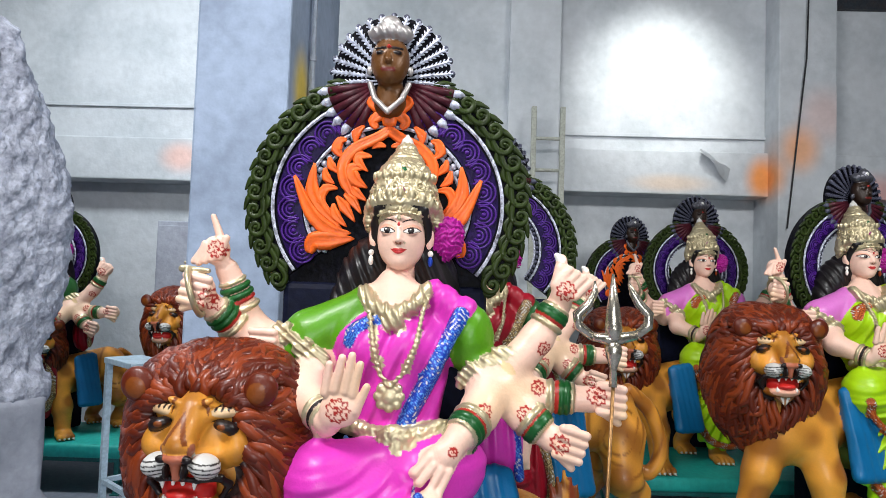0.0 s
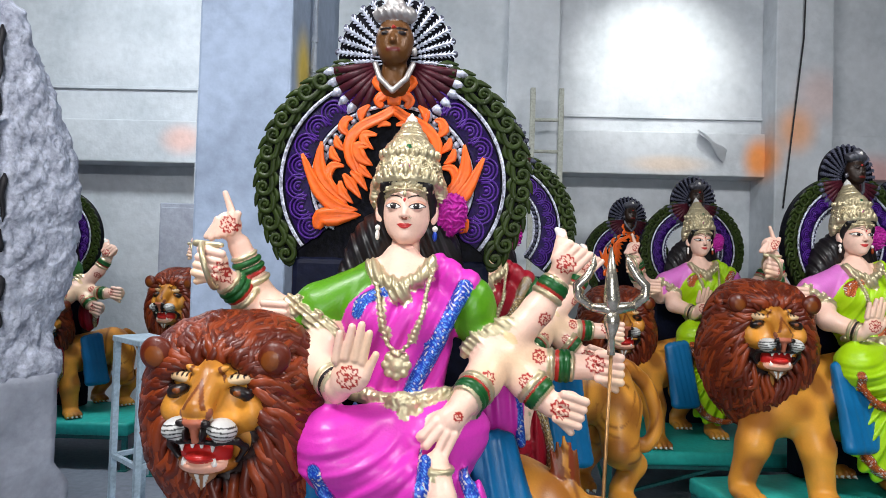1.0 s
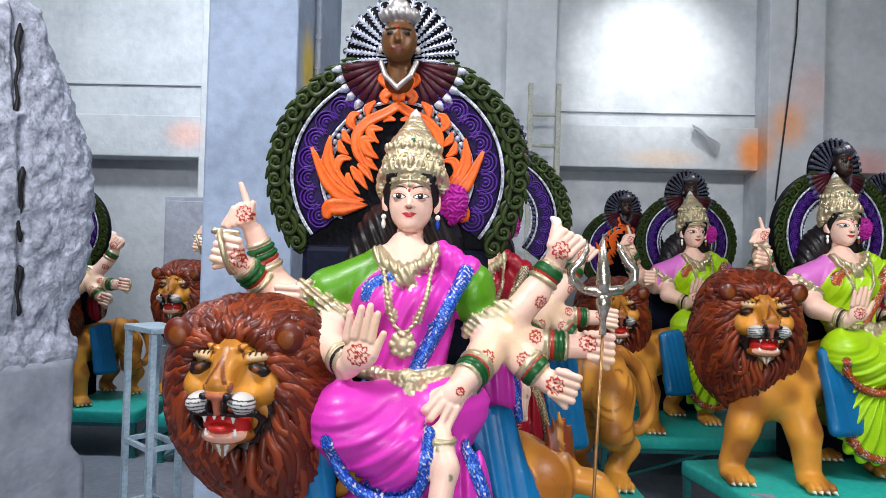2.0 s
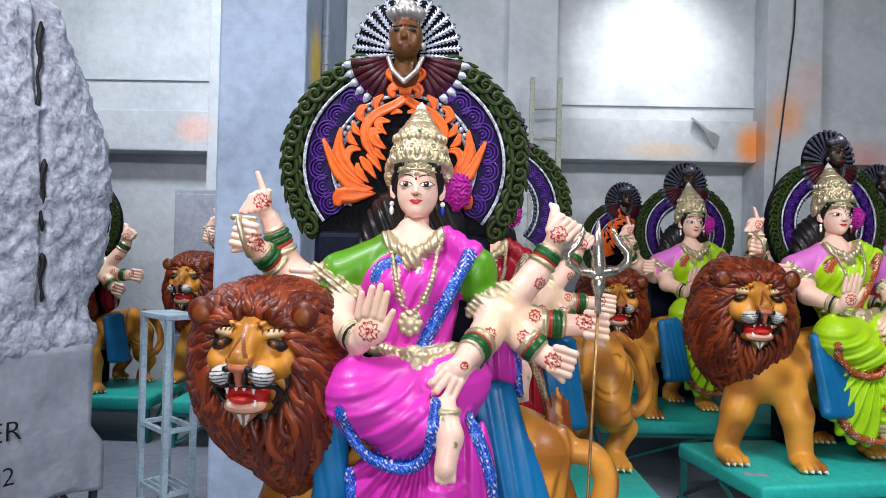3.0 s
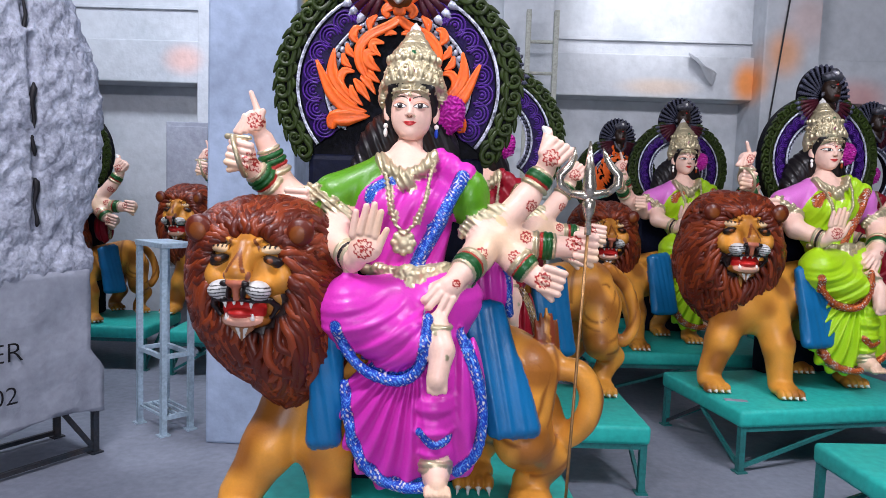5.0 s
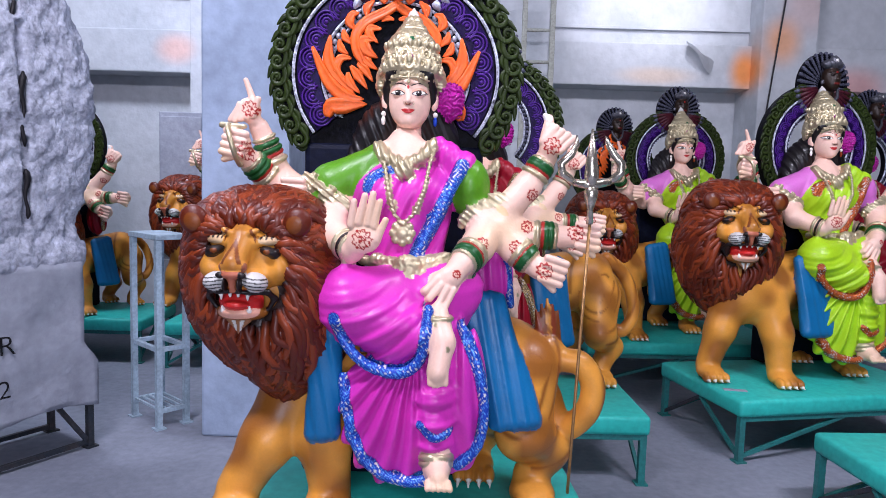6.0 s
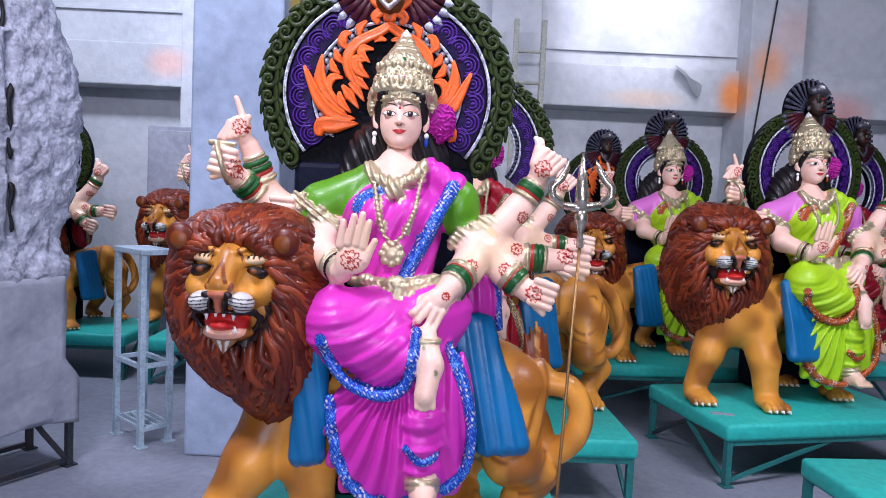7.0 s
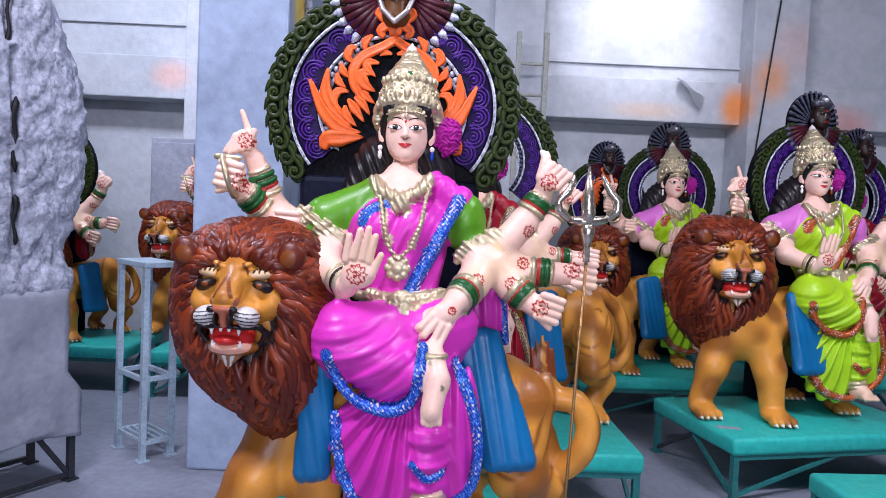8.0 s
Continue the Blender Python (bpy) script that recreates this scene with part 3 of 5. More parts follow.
def palette(sari, fold, blouse, border, glitter):
    pal = [((0, 0, 0), 0)] * 27
    for i, v in {
        SKIN: ((242, 200, 180), 0), PINK: (sari, 0), GREEN: (blouse, 0), BLUE: (border, 0.1), GOLD: ((198, 184, 150), 0.65), HAIR: ((20, 16, 18), 0),
        RED: ((205, 40, 36), 0), WHITE: ((238, 234, 226), 0), LIP: ((206, 62, 62), 0), DARK: ((26, 16, 16), 0), TAN: ((224, 152, 58), 0), MANE: ((92, 31, 12), 0), MANE_LIGHT: ((132, 54, 23), 0), MANE_SHADE: ((36, 11, 6), 0),
        NOSE: ((150, 88, 66), 0), CLOTH: ((10, 104, 156), 0), GREYW: ((206, 204, 200), 0), PALE: ((232, 196, 150), 0), MAGENTA: ((172, 30, 142), 0),
        BANGLE: ((20, 84, 36), 0.1), HENNA: ((168, 36, 30), 0), FOLD: (fold, 0), BLUSH: ((240, 176, 150), 0), AMBER: ((122, 62, 20), 0), GEMG: ((10, 90, 50), 0.2),
        GLITTER: (glitter, 0.5), INNER: ((184, 104, 78), 0)}.items():
        pal[i] = v
    return pal


def folds(scale, deep, d, bend=0.0):
    d = np.array(d, float)

    def wave(p):
        a = p @ d
        return deep * (np.sin(scale * a + bend * np.sin(9 * p[..., 0] + 7 * p[..., 2])) + 0.4 * np.sin(1.9 * scale * a + 1.3))
    return wave



# ---- lions ----


def softened(points, n=4):
    """The same line with rounded corners."""
    pts = [np.array(p, float) for p in points]
    out = []
    for i in range(len(pts) - 1):
        a, b, c, d = pts[max(i - 1, 0)], pts[i], pts[i + 1], pts[min(i + 2, len(pts) - 1)]
        for k in range(n):
            t = k / n
            out.append(0.5 * (2 * b + (c - a) * t + (2 * a - 5 * b + 4 * c - d) * t * t + (3 * b - a - 3 * c + d) * t ** 3))
    return out + [pts[-1]]


ROUND_MANE = ((0, 45, 90, 135, 180, 225, 270, 315, 360), (0.18, 0.21, 0.205, 0.29, 0.45, 0.32, 0.225, 0.22, 0.18))
HANGING_MANE = ((0, 45, 90, 130, 150, 169, 184, 212, 240, 266, 305, 328, 360), (0.185, 0.215, 0.215, 0.325, 0.42, 0.455, 0.375, 0.315, 0.26, 0.23, 0.225, 0.2, 0.185))


def mane_skin(at, s, shape, seed, detail):
    """A core painted near black as the shade between locks, with overlapping wavy locks that run outwards from the face
    and hang down.
    """
    rnd = random.Random(seed)

    def on(rho, th, lift=0.0):
        r = np.interp(math.degrees(th) % 360, *shape) * rho
        return at(r * math.sin(th), 0.02 + 0.14 * min(rho, 1.05) ** 4 - lift, r * math.cos(th) - 0.02)
    verts, quads, paint = [], [], []
    n, rhos = 64, (0.3, 0.5, 0.65, 0.8, 0.9, 0.97)
    rings = [[on(r, 2 * math.pi * i / n) for i in range(n)] for r in rhos]
    rings.append([p + s * np.array([0, 0.1, 0]) for p in rings[-1]])
    rings.append([on(0.6, 2 * math.pi * i / n) + s * np.array([0, 0.2, 0]) for i in range(n)])
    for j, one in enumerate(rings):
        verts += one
        paint += [MANE_SHADE] * n
    for j in range(len(rings) - 1):
        for i in range(n):
            quads.append((j * n + i, j * n + (i + 1) % n, (j + 1) * n + (i + 1) % n, (j + 1) * n + i))
    steps = np.linspace(0, 1, 10)
    width = np.interp(steps, (0, 0.2, 0.5, 0.8, 1), (0.7, 1.0, 1.0, 0.8, 0.12)) * 0.0135 * s
    sides = 6
    for rho0 in (0.46, 0.53, 0.6, 0.67, 0.74, 0.81, 0.88):
        count = int(detail * (34 + 52 * rho0))
        for i in range(count):
            th = 2 * math.pi * (i + rnd.uniform(-0.4, 0.4)) / count
            r0 = rho0 + rnd.uniform(-0.04, 0.04)
            r = np.interp(math.degrees(th) % 360, *shape) * r0
            if any(math.hypot(r * math.sin(th) - e * 0.131, r * math.cos(th) - 0.092) < 0.03 for e in (-1, 1)):
                continue
            if math.hypot(r * math.sin(th) / 0.113, (r * math.cos(th) + 0.02) / (0.1 if math.cos(th) > 0 else 0.165)) < 0.9:
                continue
            ph, length, wave = rnd.uniform(0, 6.28), min(rnd.uniform(0.3, 0.48), 1.07 - r0), rnd.uniform(0.06, 0.13)
            lean = 0.42 * math.sin(th)
            pts = np.array([on(r0 + length * t, th + lean * t + wave * math.sin(ph + 7.2 * t) * (0.3 + t), 0.006 + 0.02 * math.sin(3 * t) + 0.012 * (1 - r0)) for t in steps])
            tone, fat, base = (MANE, MANE_LIGHT, MANE, MANE, MANE_LIGHT)[rnd.randrange(5)], rnd.uniform(0.8, 1.3), len(verts)
            for k, p in enumerate(pts):
                way = pts[min(k + 1, 9)] - pts[max(k - 1, 0)]
                way = way / np.linalg.norm(way)
                side = np.cross(way, (0, 1.0, 0.001))
                side /= np.linalg.norm(side)
                up = np.cross(side, way)
                for m in range(sides):
                    g = 2 * math.pi * m / sides
                    verts.append(p + width[k] * fat * (math.cos(g) * side + 1.15 * math.sin(g) * up))
                    # the lock's root takes the painted crevice shade too
                    paint.append(MANE_SHADE if k == 0 else tone)
            near = int(np.argmin(np.linalg.norm(np.array(verts[:6 * n]) - pts[0], axis=1)))
            quads += [(near, base + m, base + m + 1, base + (m + 2) % sides) for m in (0, 2, 4)]
            for k in range(9):
                for m in range(sides):
                    quads.append((base + k * sides + m, base + k * sides + (m + 1) % sides, base + (k + 1) * sides + (m + 1) % sides, base + (k + 1) * sides + m))
    return np.array(verts), np.array(quads), np.array(paint, np.int16)


def lion_face(at, s):
    """The lion's broad face with its snarling open mouth, about the point between the eyes."""
    head = at

    def at(x, y, z):
        return head(1.1 * x, y, 1.03 * z)
    out = [ell(at(0, 0.07, -0.02), (0.126 * s, 0.085 * s, 0.108 * s), TAN, None, 0.03 * s), ell(at(0, 0.035, -0.075), (0.082 * s, 0.08 * s, 0.052 * s), TAN, None, 0.04 * s), cap(at(0, 0.01, 0.05), at(0, -0.008, 0.03), 0.024 * s, 0.028 * s, TAN, 0.03 * s)]
    # broad bridge, nose leather and the groove under it
    out += [cap(at(0, -0.012, 0.03), at(0, -0.072, -0.032), 0.026 * s, 0.033 * s, TAN, 0.035 * s), cap(at(-0.024, -0.078, -0.038), at(0.024, -0.078, -0.038), 0.012 * s, 0.012 * s, NOSE, 0.01 * s)]
    out += [ell(at(0, -0.084, -0.056), (0.03 * s, 0.022 * s, 0.014 * s), INNER, None, 0.006 * s), cap(at(0, -0.088, -0.06), at(0, -0.08, -0.098), 0.013 * s, 0.008 * s, INNER, 0.005 * s)]
    for e in (-1, 1):
        out += [ell(at(e * 0.027, -0.094, -0.058), (0.012 * s, 0.008 * s, 0.009 * s), DARK, None, 0.002), ell(at(e * 0.018, -0.083, -0.083), (0.006 * s, 0.02 * s, 0.02 * s), DARK, None, 0.002)]
        out += [ell(at(e * 0.05, -0.058, -0.078), (0.034 * s, 0.038 * s, 0.026 * s), GREYW, rot(0, e * 16, 0), 0.006 * s)]
        # brows, eyes with dark rims, cheek bones
        out += [cap(at(e * 0.036, -0.014, 0.024), at(e * 0.1, 0.012, 0.03), 0.012 * s, 0.012 * s, TAN, 0.018 * s), ell(at(e * 0.03, -0.026, 0.05), (0.022 * s, 0.012 * s, 0.009 * s), TAN, rot(0, -e * 22, 0), 0.008 * s)]
        out += [ell(at(e * 0.07, -0.014, -0.001), (0.026 * s, 0.016 * s, 0.0135 * s), DARK, rot(0, e * 10, 0), 0.002 * s), ell(at(e * 0.068, -0.0265, -0.001), (0.01 * s, 0.006 * s, 0.007 * s), AMBER, None, 0.001 * s), cap(at(e * 0.09, 0.0, 0.002), at(e * 0.108, 0.014, 0.008), 0.006 * s, 0.003 * s, DARK, 0.002)]
        out += [ell(at(e * 0.092, 0.03, -0.05), (0.034 * s, 0.05 * s, 0.045 * s), TAN, None, 0.03 * s)]
        # ears
        out += [ell(at(e * 0.135, 0.012, 0.078), (0.04 * s, 0.022 * s, 0.042 * s), MANE, rot(0, e * 24, 0), 0.006), ell(at(e * 0.133, -0.001, 0.075), (0.025 * s, 0.011 * s, 0.028 * s), AMBER, rot(0, e * 24, 0), 0.004)]
        # black lips drawn back over the fangs
        out += chain([at(e * 0.006, -0.076, -0.103), at(e * 0.04, -0.068, -0.106), at(e * 0.074, -0.034, -0.108), at(e * 0.084, -0.01, -0.128), at(e * 0.07, -0.004, -0.155)], [0.005 * s, 0.006 * s, 0.008 * s, 0.009 * s, 0.006 * s], DARK, 0.006 * s)
        out += [cap(at(e * 0.034, -0.066, -0.106), at(e * 0.033, -0.066, -0.126), 0.0075 * s, 0.0025 * s, WHITE, 0.002), cap(at(e * 0.034, -0.056, -0.156), at(e * 0.035, -0.056, -0.144), 0.005 * s, 0.0025 * s, WHITE, 0.002), cap(at(e * 0.01, -0.068, -0.106), at(e * 0.01, -0.068, -0.116), 0.006 * s, 0.004 * s, WHITE, 0.002)]
    out += [ell(at(0, -0.012, -0.135), (0.062 * s, 0.044 * s, 0.036 * s), RED, None, 0.004), ell(at(0, -0.045, -0.142), (0.036 * s, 0.034 * s, 0.014 * s), RED, None, 0.004), ell(at(0, -0.028, -0.163), (0.054 * s, 0.04 * s, 0.016 * s), BLUSH, None, 0.006), ell(at(0, 0.0, -0.17), (0.07 * s, 0.05 * s, 0.024 * s), TAN, None, 0.02 * s)]
    out += [cap(at(0.011 * k, -0.03, -0.186), at(0.005 * k, -0.036, -0.222 + 0.008 * abs(k)), 0.01 * s, 0.0025 * s, GREYW if k % 2 else PALE, 0.002) for k in (-2, -1, 0, 1, 2)]
    return out


def lion_skin(head, s, yaw, shape, chest, hip, back, fore, hind, tail, cloth, h, face_h, detail):
    """A standing lion: point between the eyes, head size and turn, mane outline, trunk, lines of the fore and hind legs down to the paws, tail line and saddle cloth."""
    C, ca, sa = np.array(head, float), math.cos(radians(yaw)), math.sin(radians(yaw))

    def at(x, y, z):
        return C + s * np.array([x * ca + y * sa, y * ca - x * sa, z])
    chest, hip = np.array(chest, float), np.array(hip, float)
    out = [cap(chest, hip, back, back * 0.98, TAN, 0.05), cap(at(0.03, 0.16, -0.12), chest, 0.15 * s, back, TAN, 0.06)]
    for legs, radii in ((fore, (0.115, 0.082, 0.066)), (hind, (0.135, 0.088, 0.062, 0.06))):
        for line in legs:
            pts = [np.array(p, float) for p in line]
            paw = pts[-1]
            out += chain(pts[:-1] + [paw + (0.0, 0.03, 0.08)], list(radii[:len(pts)]), TAN, 0.045)
            out += [ell(paw + (0, -0.02, 0.04), (0.076, 0.09, 0.044), TAN, None, 0.025)]
            for k in (-1.5, -0.5, 0.5, 1.5):
                out += [ell(paw + (k * 0.036, -0.095, 0.03), (0.0215, 0.042, 0.03), TAN, None, 0.006), cap(paw + (k * 0.036, -0.13, 0.026), paw + (k * 0.038, -0.158, 0.01), 0.0095, 0.004, WHITE, 0.003)]
    line = softened(tail[:-1])
    n = len(line)
    out += chain(line, [0.038 - 0.008 * i / n for i in range(n)], TAN, 0.02)
    t0, t1 = np.array(tail[-2]), np.array(tail[-1])
    out += [cap(t0 + 0.012 * k * np.array([1, 0.3, 0]), t1 + np.array([0.018 * k, 0, -0.02 * abs(k)]), 0.02, 0.005, (TAN, MANE_LIGHT, AMBER)[k % 3], 0.006) for k in (-2, -1, 0, 1, 2)]
    out += list(cloth)
    body, face, mane = skin(out, h), skin(lion_face(at, s), face_h), mane_skin(at, s, shape, 7, detail)
    nb, nf = len(body[0]), len(face[0])
    sk = joined(body, face, mane)
    v, p = sk[0], sk[2]
    d = (v - C) / s
    q = np.stack([(d[:, 0] * ca - d[:, 1] * sa) / 1.1, d[:, 1] * ca + d[:, 0] * sa, d[:, 2] / 1.03], -1)
    # whisker dots in rows, lash marks over the eyes, wrinkles on the bridge
    for e in (-1, 1):
        for r in range(4):
            row = np.abs(q[:, 2] + 0.064 + 0.0095 * r + 0.12 * np.abs(np.abs(q[:, 0]) - 0.03)) < 0.0016
            repaint(row & (q[:, 0] * e > 0.022) & (q[:, 1] < -0.03), p, DARK, [GREYW])
        repaint((np.hypot((q[:, 0] - e * 0.077) / 0.033, (q[:, 2] - 0.033 - 0.1 * (np.abs(q[:, 0]) - 0.077)) / 0.018) < 1) & (q[:, 1] < 0.05), p, PALE, [TAN])
        for k in range(5):
            m = np.hypot((q[:, 0] - e * (0.05 + 0.013 * k)) / 0.5, q[:, 2] - 0.036)
            repaint((m < 0.006) & (q[:, 1] < 0.04), p, DARK, [PALE])
    lines = np.sin(150 * np.abs(q[:, 0]) + 60 * q[:, 2])
    repaint((lines > 0.8) & (q[:, 2] > -0.03) & (q[:, 2] < 0.06) & (q[:, 1] < -0.02) & (np.abs(q[:, 0]) < 0.04), p, AMBER, [NOSE, TAN])
    # airbrushed brown over the tan coat: along the muscles and round the face
    wash = 0.5 + 0.25 * np.sin(13 * v[:, 0] + 2 * np.sin(9 * v[:, 2])) * np.sin(11 * v[:, 2] + 7 * v[:, 1]) + 0.25 * np.sin(26 * v[:, 0] + 5 * v[:, 1]) * np.sin(21 * v[:, 2] + 1.0)
    wash = np.clip(wash * 2.4 - 0.95, 0, 0.75)
    rim = np.hypot(q[:, 0] / 0.12, (q[:, 2] + 0.04) / 0.13)
    bridge = np.exp(-(q[:, 0] / 0.026) ** 2) * (q[:, 2] > -0.045) * (q[:, 2] < 0.07)
    wash[nb:nb + nf] = np.clip(np.maximum((rim[nb:nb + nf] - 0.72) * 2.4, 0.62 * bridge[nb:nb + nf]), 0, 0.85)
    g = v - (hip + np.array([0.06, 0, -0.04]))
    th, rad = np.arctan2(g[:, 0], g[:, 2]), np.hypot(g[:, 0], g[:, 2])
    for r0, w in ((0.06, 0.007), (0.105, 0.009), (0.15, 0.01), (0.21, 0.012), (0.29, 0.012)):
        wash = np.maximum(wash, 0.85 * np.exp(-((rad - r0 - 0.03 * np.sin(2 * th + 9 * r0)) / w) ** 2) * (np.arange(len(v)) < nb) * (np.sin(1.5 * th + 40 * r0) > -0.4))
    wash *= np.isin(p, [TAN, PALE, NOSE])
    return (*sk, (wash, AMBER))


CLOTH_WAVE = folds(150, 0.002, (1, 0, 0.2))


def cloth(a0, a1, b0, b1, n, r):
    """A hanging panel of n ribs between a top edge a0-a1 and a bottom edge b0-b1, with a rolled hem."""
    a0, a1, b0, b1 = (np.array(p, float) for p in (a0, a1, b0, b1))
    ribs = [cap(a0 + (a1 - a0) * i / (n - 1), b0 + (b1 - b0) * i / (n - 1), r, r * 1.05, CLOTH, 0.022, CLOTH_WAVE) for i in range(n)]
    return ribs + [cap(b0, b1, r * 1.12, r * 1.12, CLOTH, 0.006)]


HERO_CLOTH = cloth((0.2, -0.06, 0.64), (0.3, -0.05, 0.641), (0.302, -0.118, 0.262), (0.425, -0.1, 0.274), 13, 0.02) + cloth((-0.245, -0.2, 0.57), (-0.19, -0.2, 0.57), (-0.258, -0.21, 0.245), (-0.192, -0.21, 0.252), 8, 0.019)
HERO_LION = lion_skin(
    (-0.443, -0.285, 0.8), 1.02, 3, HANGING_MANE, (-0.27, 0.0, 0.4), (0.33, 0.1, 0.43), 0.135,
    [[(-0.33, -0.04, 0.36), (-0.41, -0.13, 0.19), (-0.5, -0.18, -0.045)], [(-0.26, -0.04, 0.36), (-0.235, -0.12, 0.2), (-0.215, -0.15, -0.045)]],
    [[(0.39, 0.05, 0.4), (0.405, -0.02, 0.2), (0.5, 0.05, 0.12), (0.44, -0.0, -0.045)], [(0.3, 0.2, 0.36), (0.26, 0.2, 0.2), (0.3, 0.26, 0.12), (0.25, 0.22, -0.045)]],
    [(0.49, 0.090, 0.318), (0.545, 0.070, 0.19), (0.613, 0.030, 0.25), (0.636, 0.030, 0.345), (0.590, 0.030, 0.425), (0.522, 0.040, 0.435), (0.483, 0.050, 0.490), (0.472, 0.050, 0.635)],
    HERO_CLOTH, 0.006, 0.0028, 1.3)
PAL_PINK = palette((212, 54, 176), (156, 26, 128), (84, 146, 22), (22, 64, 172), (90, 150, 226))
PAL_LIME = palette((168, 212, 20), (110, 160, 10), (214, 116, 198), (150, 60, 20), (214, 120, 60))
PAL_RED = palette((150, 16, 36), (100, 8, 22), (34, 90, 40), (120, 96, 60), (214, 190, 140))
HERO = pose(-0.1, 1.85, 0.40)
LION_GROUP = "painted lion mounts"
hero_lion = statue("lion_statue", HERO_LION, PAL_PINK, "painted lion statue with auburn mane and open red mouth", "lion statue", LION_GROUP)
hero_lion.matrix_world = HERO
# the back row's lions have larger heads
BACK_LION = lion_skin((0, 0, 0.93), 1.24, 4, ROUND_MANE, (0.1, 0.2, 0.5), (0.72, 0.42, 0.6), 0.18,
                      [[(0.02, 0.16, 0.45), (-0.04, 0.13, 0.28), (-0.1, 0.1, 0.0)], [(0.22, 0.12, 0.45), (0.26, 0.06, 0.28), (0.27, 0.0, 0.0)]],
                      [[(0.8, 0.36, 0.5), (0.8, 0.28, 0.3), (0.9, 0.38, 0.2), (0.82, 0.3, 0.0)], [(0.68, 0.55, 0.5), (0.66, 0.56, 0.3), (0.74, 0.66, 0.2), (0.66, 0.6, 0.0)]],
                      [(0.86, 0.45, 0.72), (1.0, 0.5, 0.6), (1.06, 0.5, 0.4), (1.0, 0.5, 0.27), (0.92, 0.5, 0.3), (0.9, 0.5, 0.4)],
                      cloth((0.38, 0.1, 0.7), (0.52, 0.14, 0.72), (0.42, 0.04, 0.3), (0.58, 0.08, 0.3), 9, 0.032), 0.01, 0.0055, 1.0)


def back_lion(x, y, z, turn, size=1.0, label="painted lion statue with shaggy auburn mane and bared teeth"):
    ob = statue("lion_statue", BACK_LION, PAL_LIME, label, "lion statue", LION_GROUP) if not made_back else copy_thing(made_back[0], Matrix())
    made_back.append(ob)
    ob.matrix_world = pose(x, y, z, 0, 0, turn) @ Matrix.Scale(size, 4)
    return tagged(ob, label)


made_back = []
back_lion(1.668, 3.42, 0.34, 2, 1.0, "painted lion statue with shaggy auburn mane and snarling jaws")
back_lion(1.15, 4.5, 0.34, 4, 0.93)
back_lion(0.12, 3.02, 0.34, 2, 0.95, "painted lion statue with tan haunches and looped tail")
back_lion(-2.25, 5.1, 0.34, -8, 0.95, "painted lion statue with tan face behind the steel work stand")
back_lion(-2.9, 4.55, 0.34, 44, 0.78, "tan lion statue standing by the far wall")

raw_idol()

# ---- the seated goddess ----


def fist(c, u, v, s=1.0):
    """A closed hand at c: u runs across the four fingers, v along them."""
    c, u, v = np.array(c, float), np.array(u, float), np.array(v, float)
    u, v = u / np.linalg.norm(u), v / np.linalg.norm(v)
    f = np.array([0, -1.0, 0])
    out = [ell(c, (0.04 * s, 0.032 * s, 0.042 * s), SKIN, None, 0.015)]
    for k in (-1.5, -0.5, 0.5, 1.5):
        b = c + u * k * 0.0205 * s + f * 0.027 * s
        out += [cap(b - v * 0.026 * s, b + v * 0.03 * s, 0.0112 * s, 0.0108 * s, SKIN, 0.003)]
    out += [cap(c - v * 0.02 * s - u * 0.03 * s + f * 0.02 * s, c + v * 0.02 * s - u * 0.052 * s + f * 0.02 * s, 0.012 * s, 0.0095 * s, SKIN, 0.004)]
    return out


def arm(points, radii, bangles=()):
    out = chain(points, radii, SKIN, 0.02)
    for i, t, paint, size in bangles:
        a, b = np.array(points[i], float), np.array(points[i + 1], float)
        c = a + (b - a) * t
        r = radii[i] + (radii[i + 1] - radii[i]) * t
        out += [ring(c, b - a, r + 0.002, size, paint, 0.002)]
    return out


def wrist(i, lo=0.55):
    return ((i, lo, GOLD, 0.008), (i, lo + 0.13, HENNA, 0.005), (i, lo + 0.22, BANGLE, 0.008), (i, lo + 0.34, BANGLE, 0.008), (i, lo + 0.45, GOLD, 0.005))


def pleats(apex, count, deep):
    apex = np.array(apex, float)

    def wave(p):
        q = p - apex
        th = np.arctan2(q[..., 0], -q[..., 2])
        rad = np.hypot(q[..., 0], q[..., 2])
        return deep * np.minimum(1, rad / 0.12) * np.sin(count * th + 0.5 * np.sin(18 * rad))
    return wave


def arcs(c, scale, deep):
    c = np.array(c, float)

    def wave(p):
        q = p - c
        rad = np.sqrt((q * q).sum(-1))
        return deep * (np.sin(scale * rad) + 0.35 * np.sin(2.3 * scale * rad + 4 * q[..., 0]))
    return wave


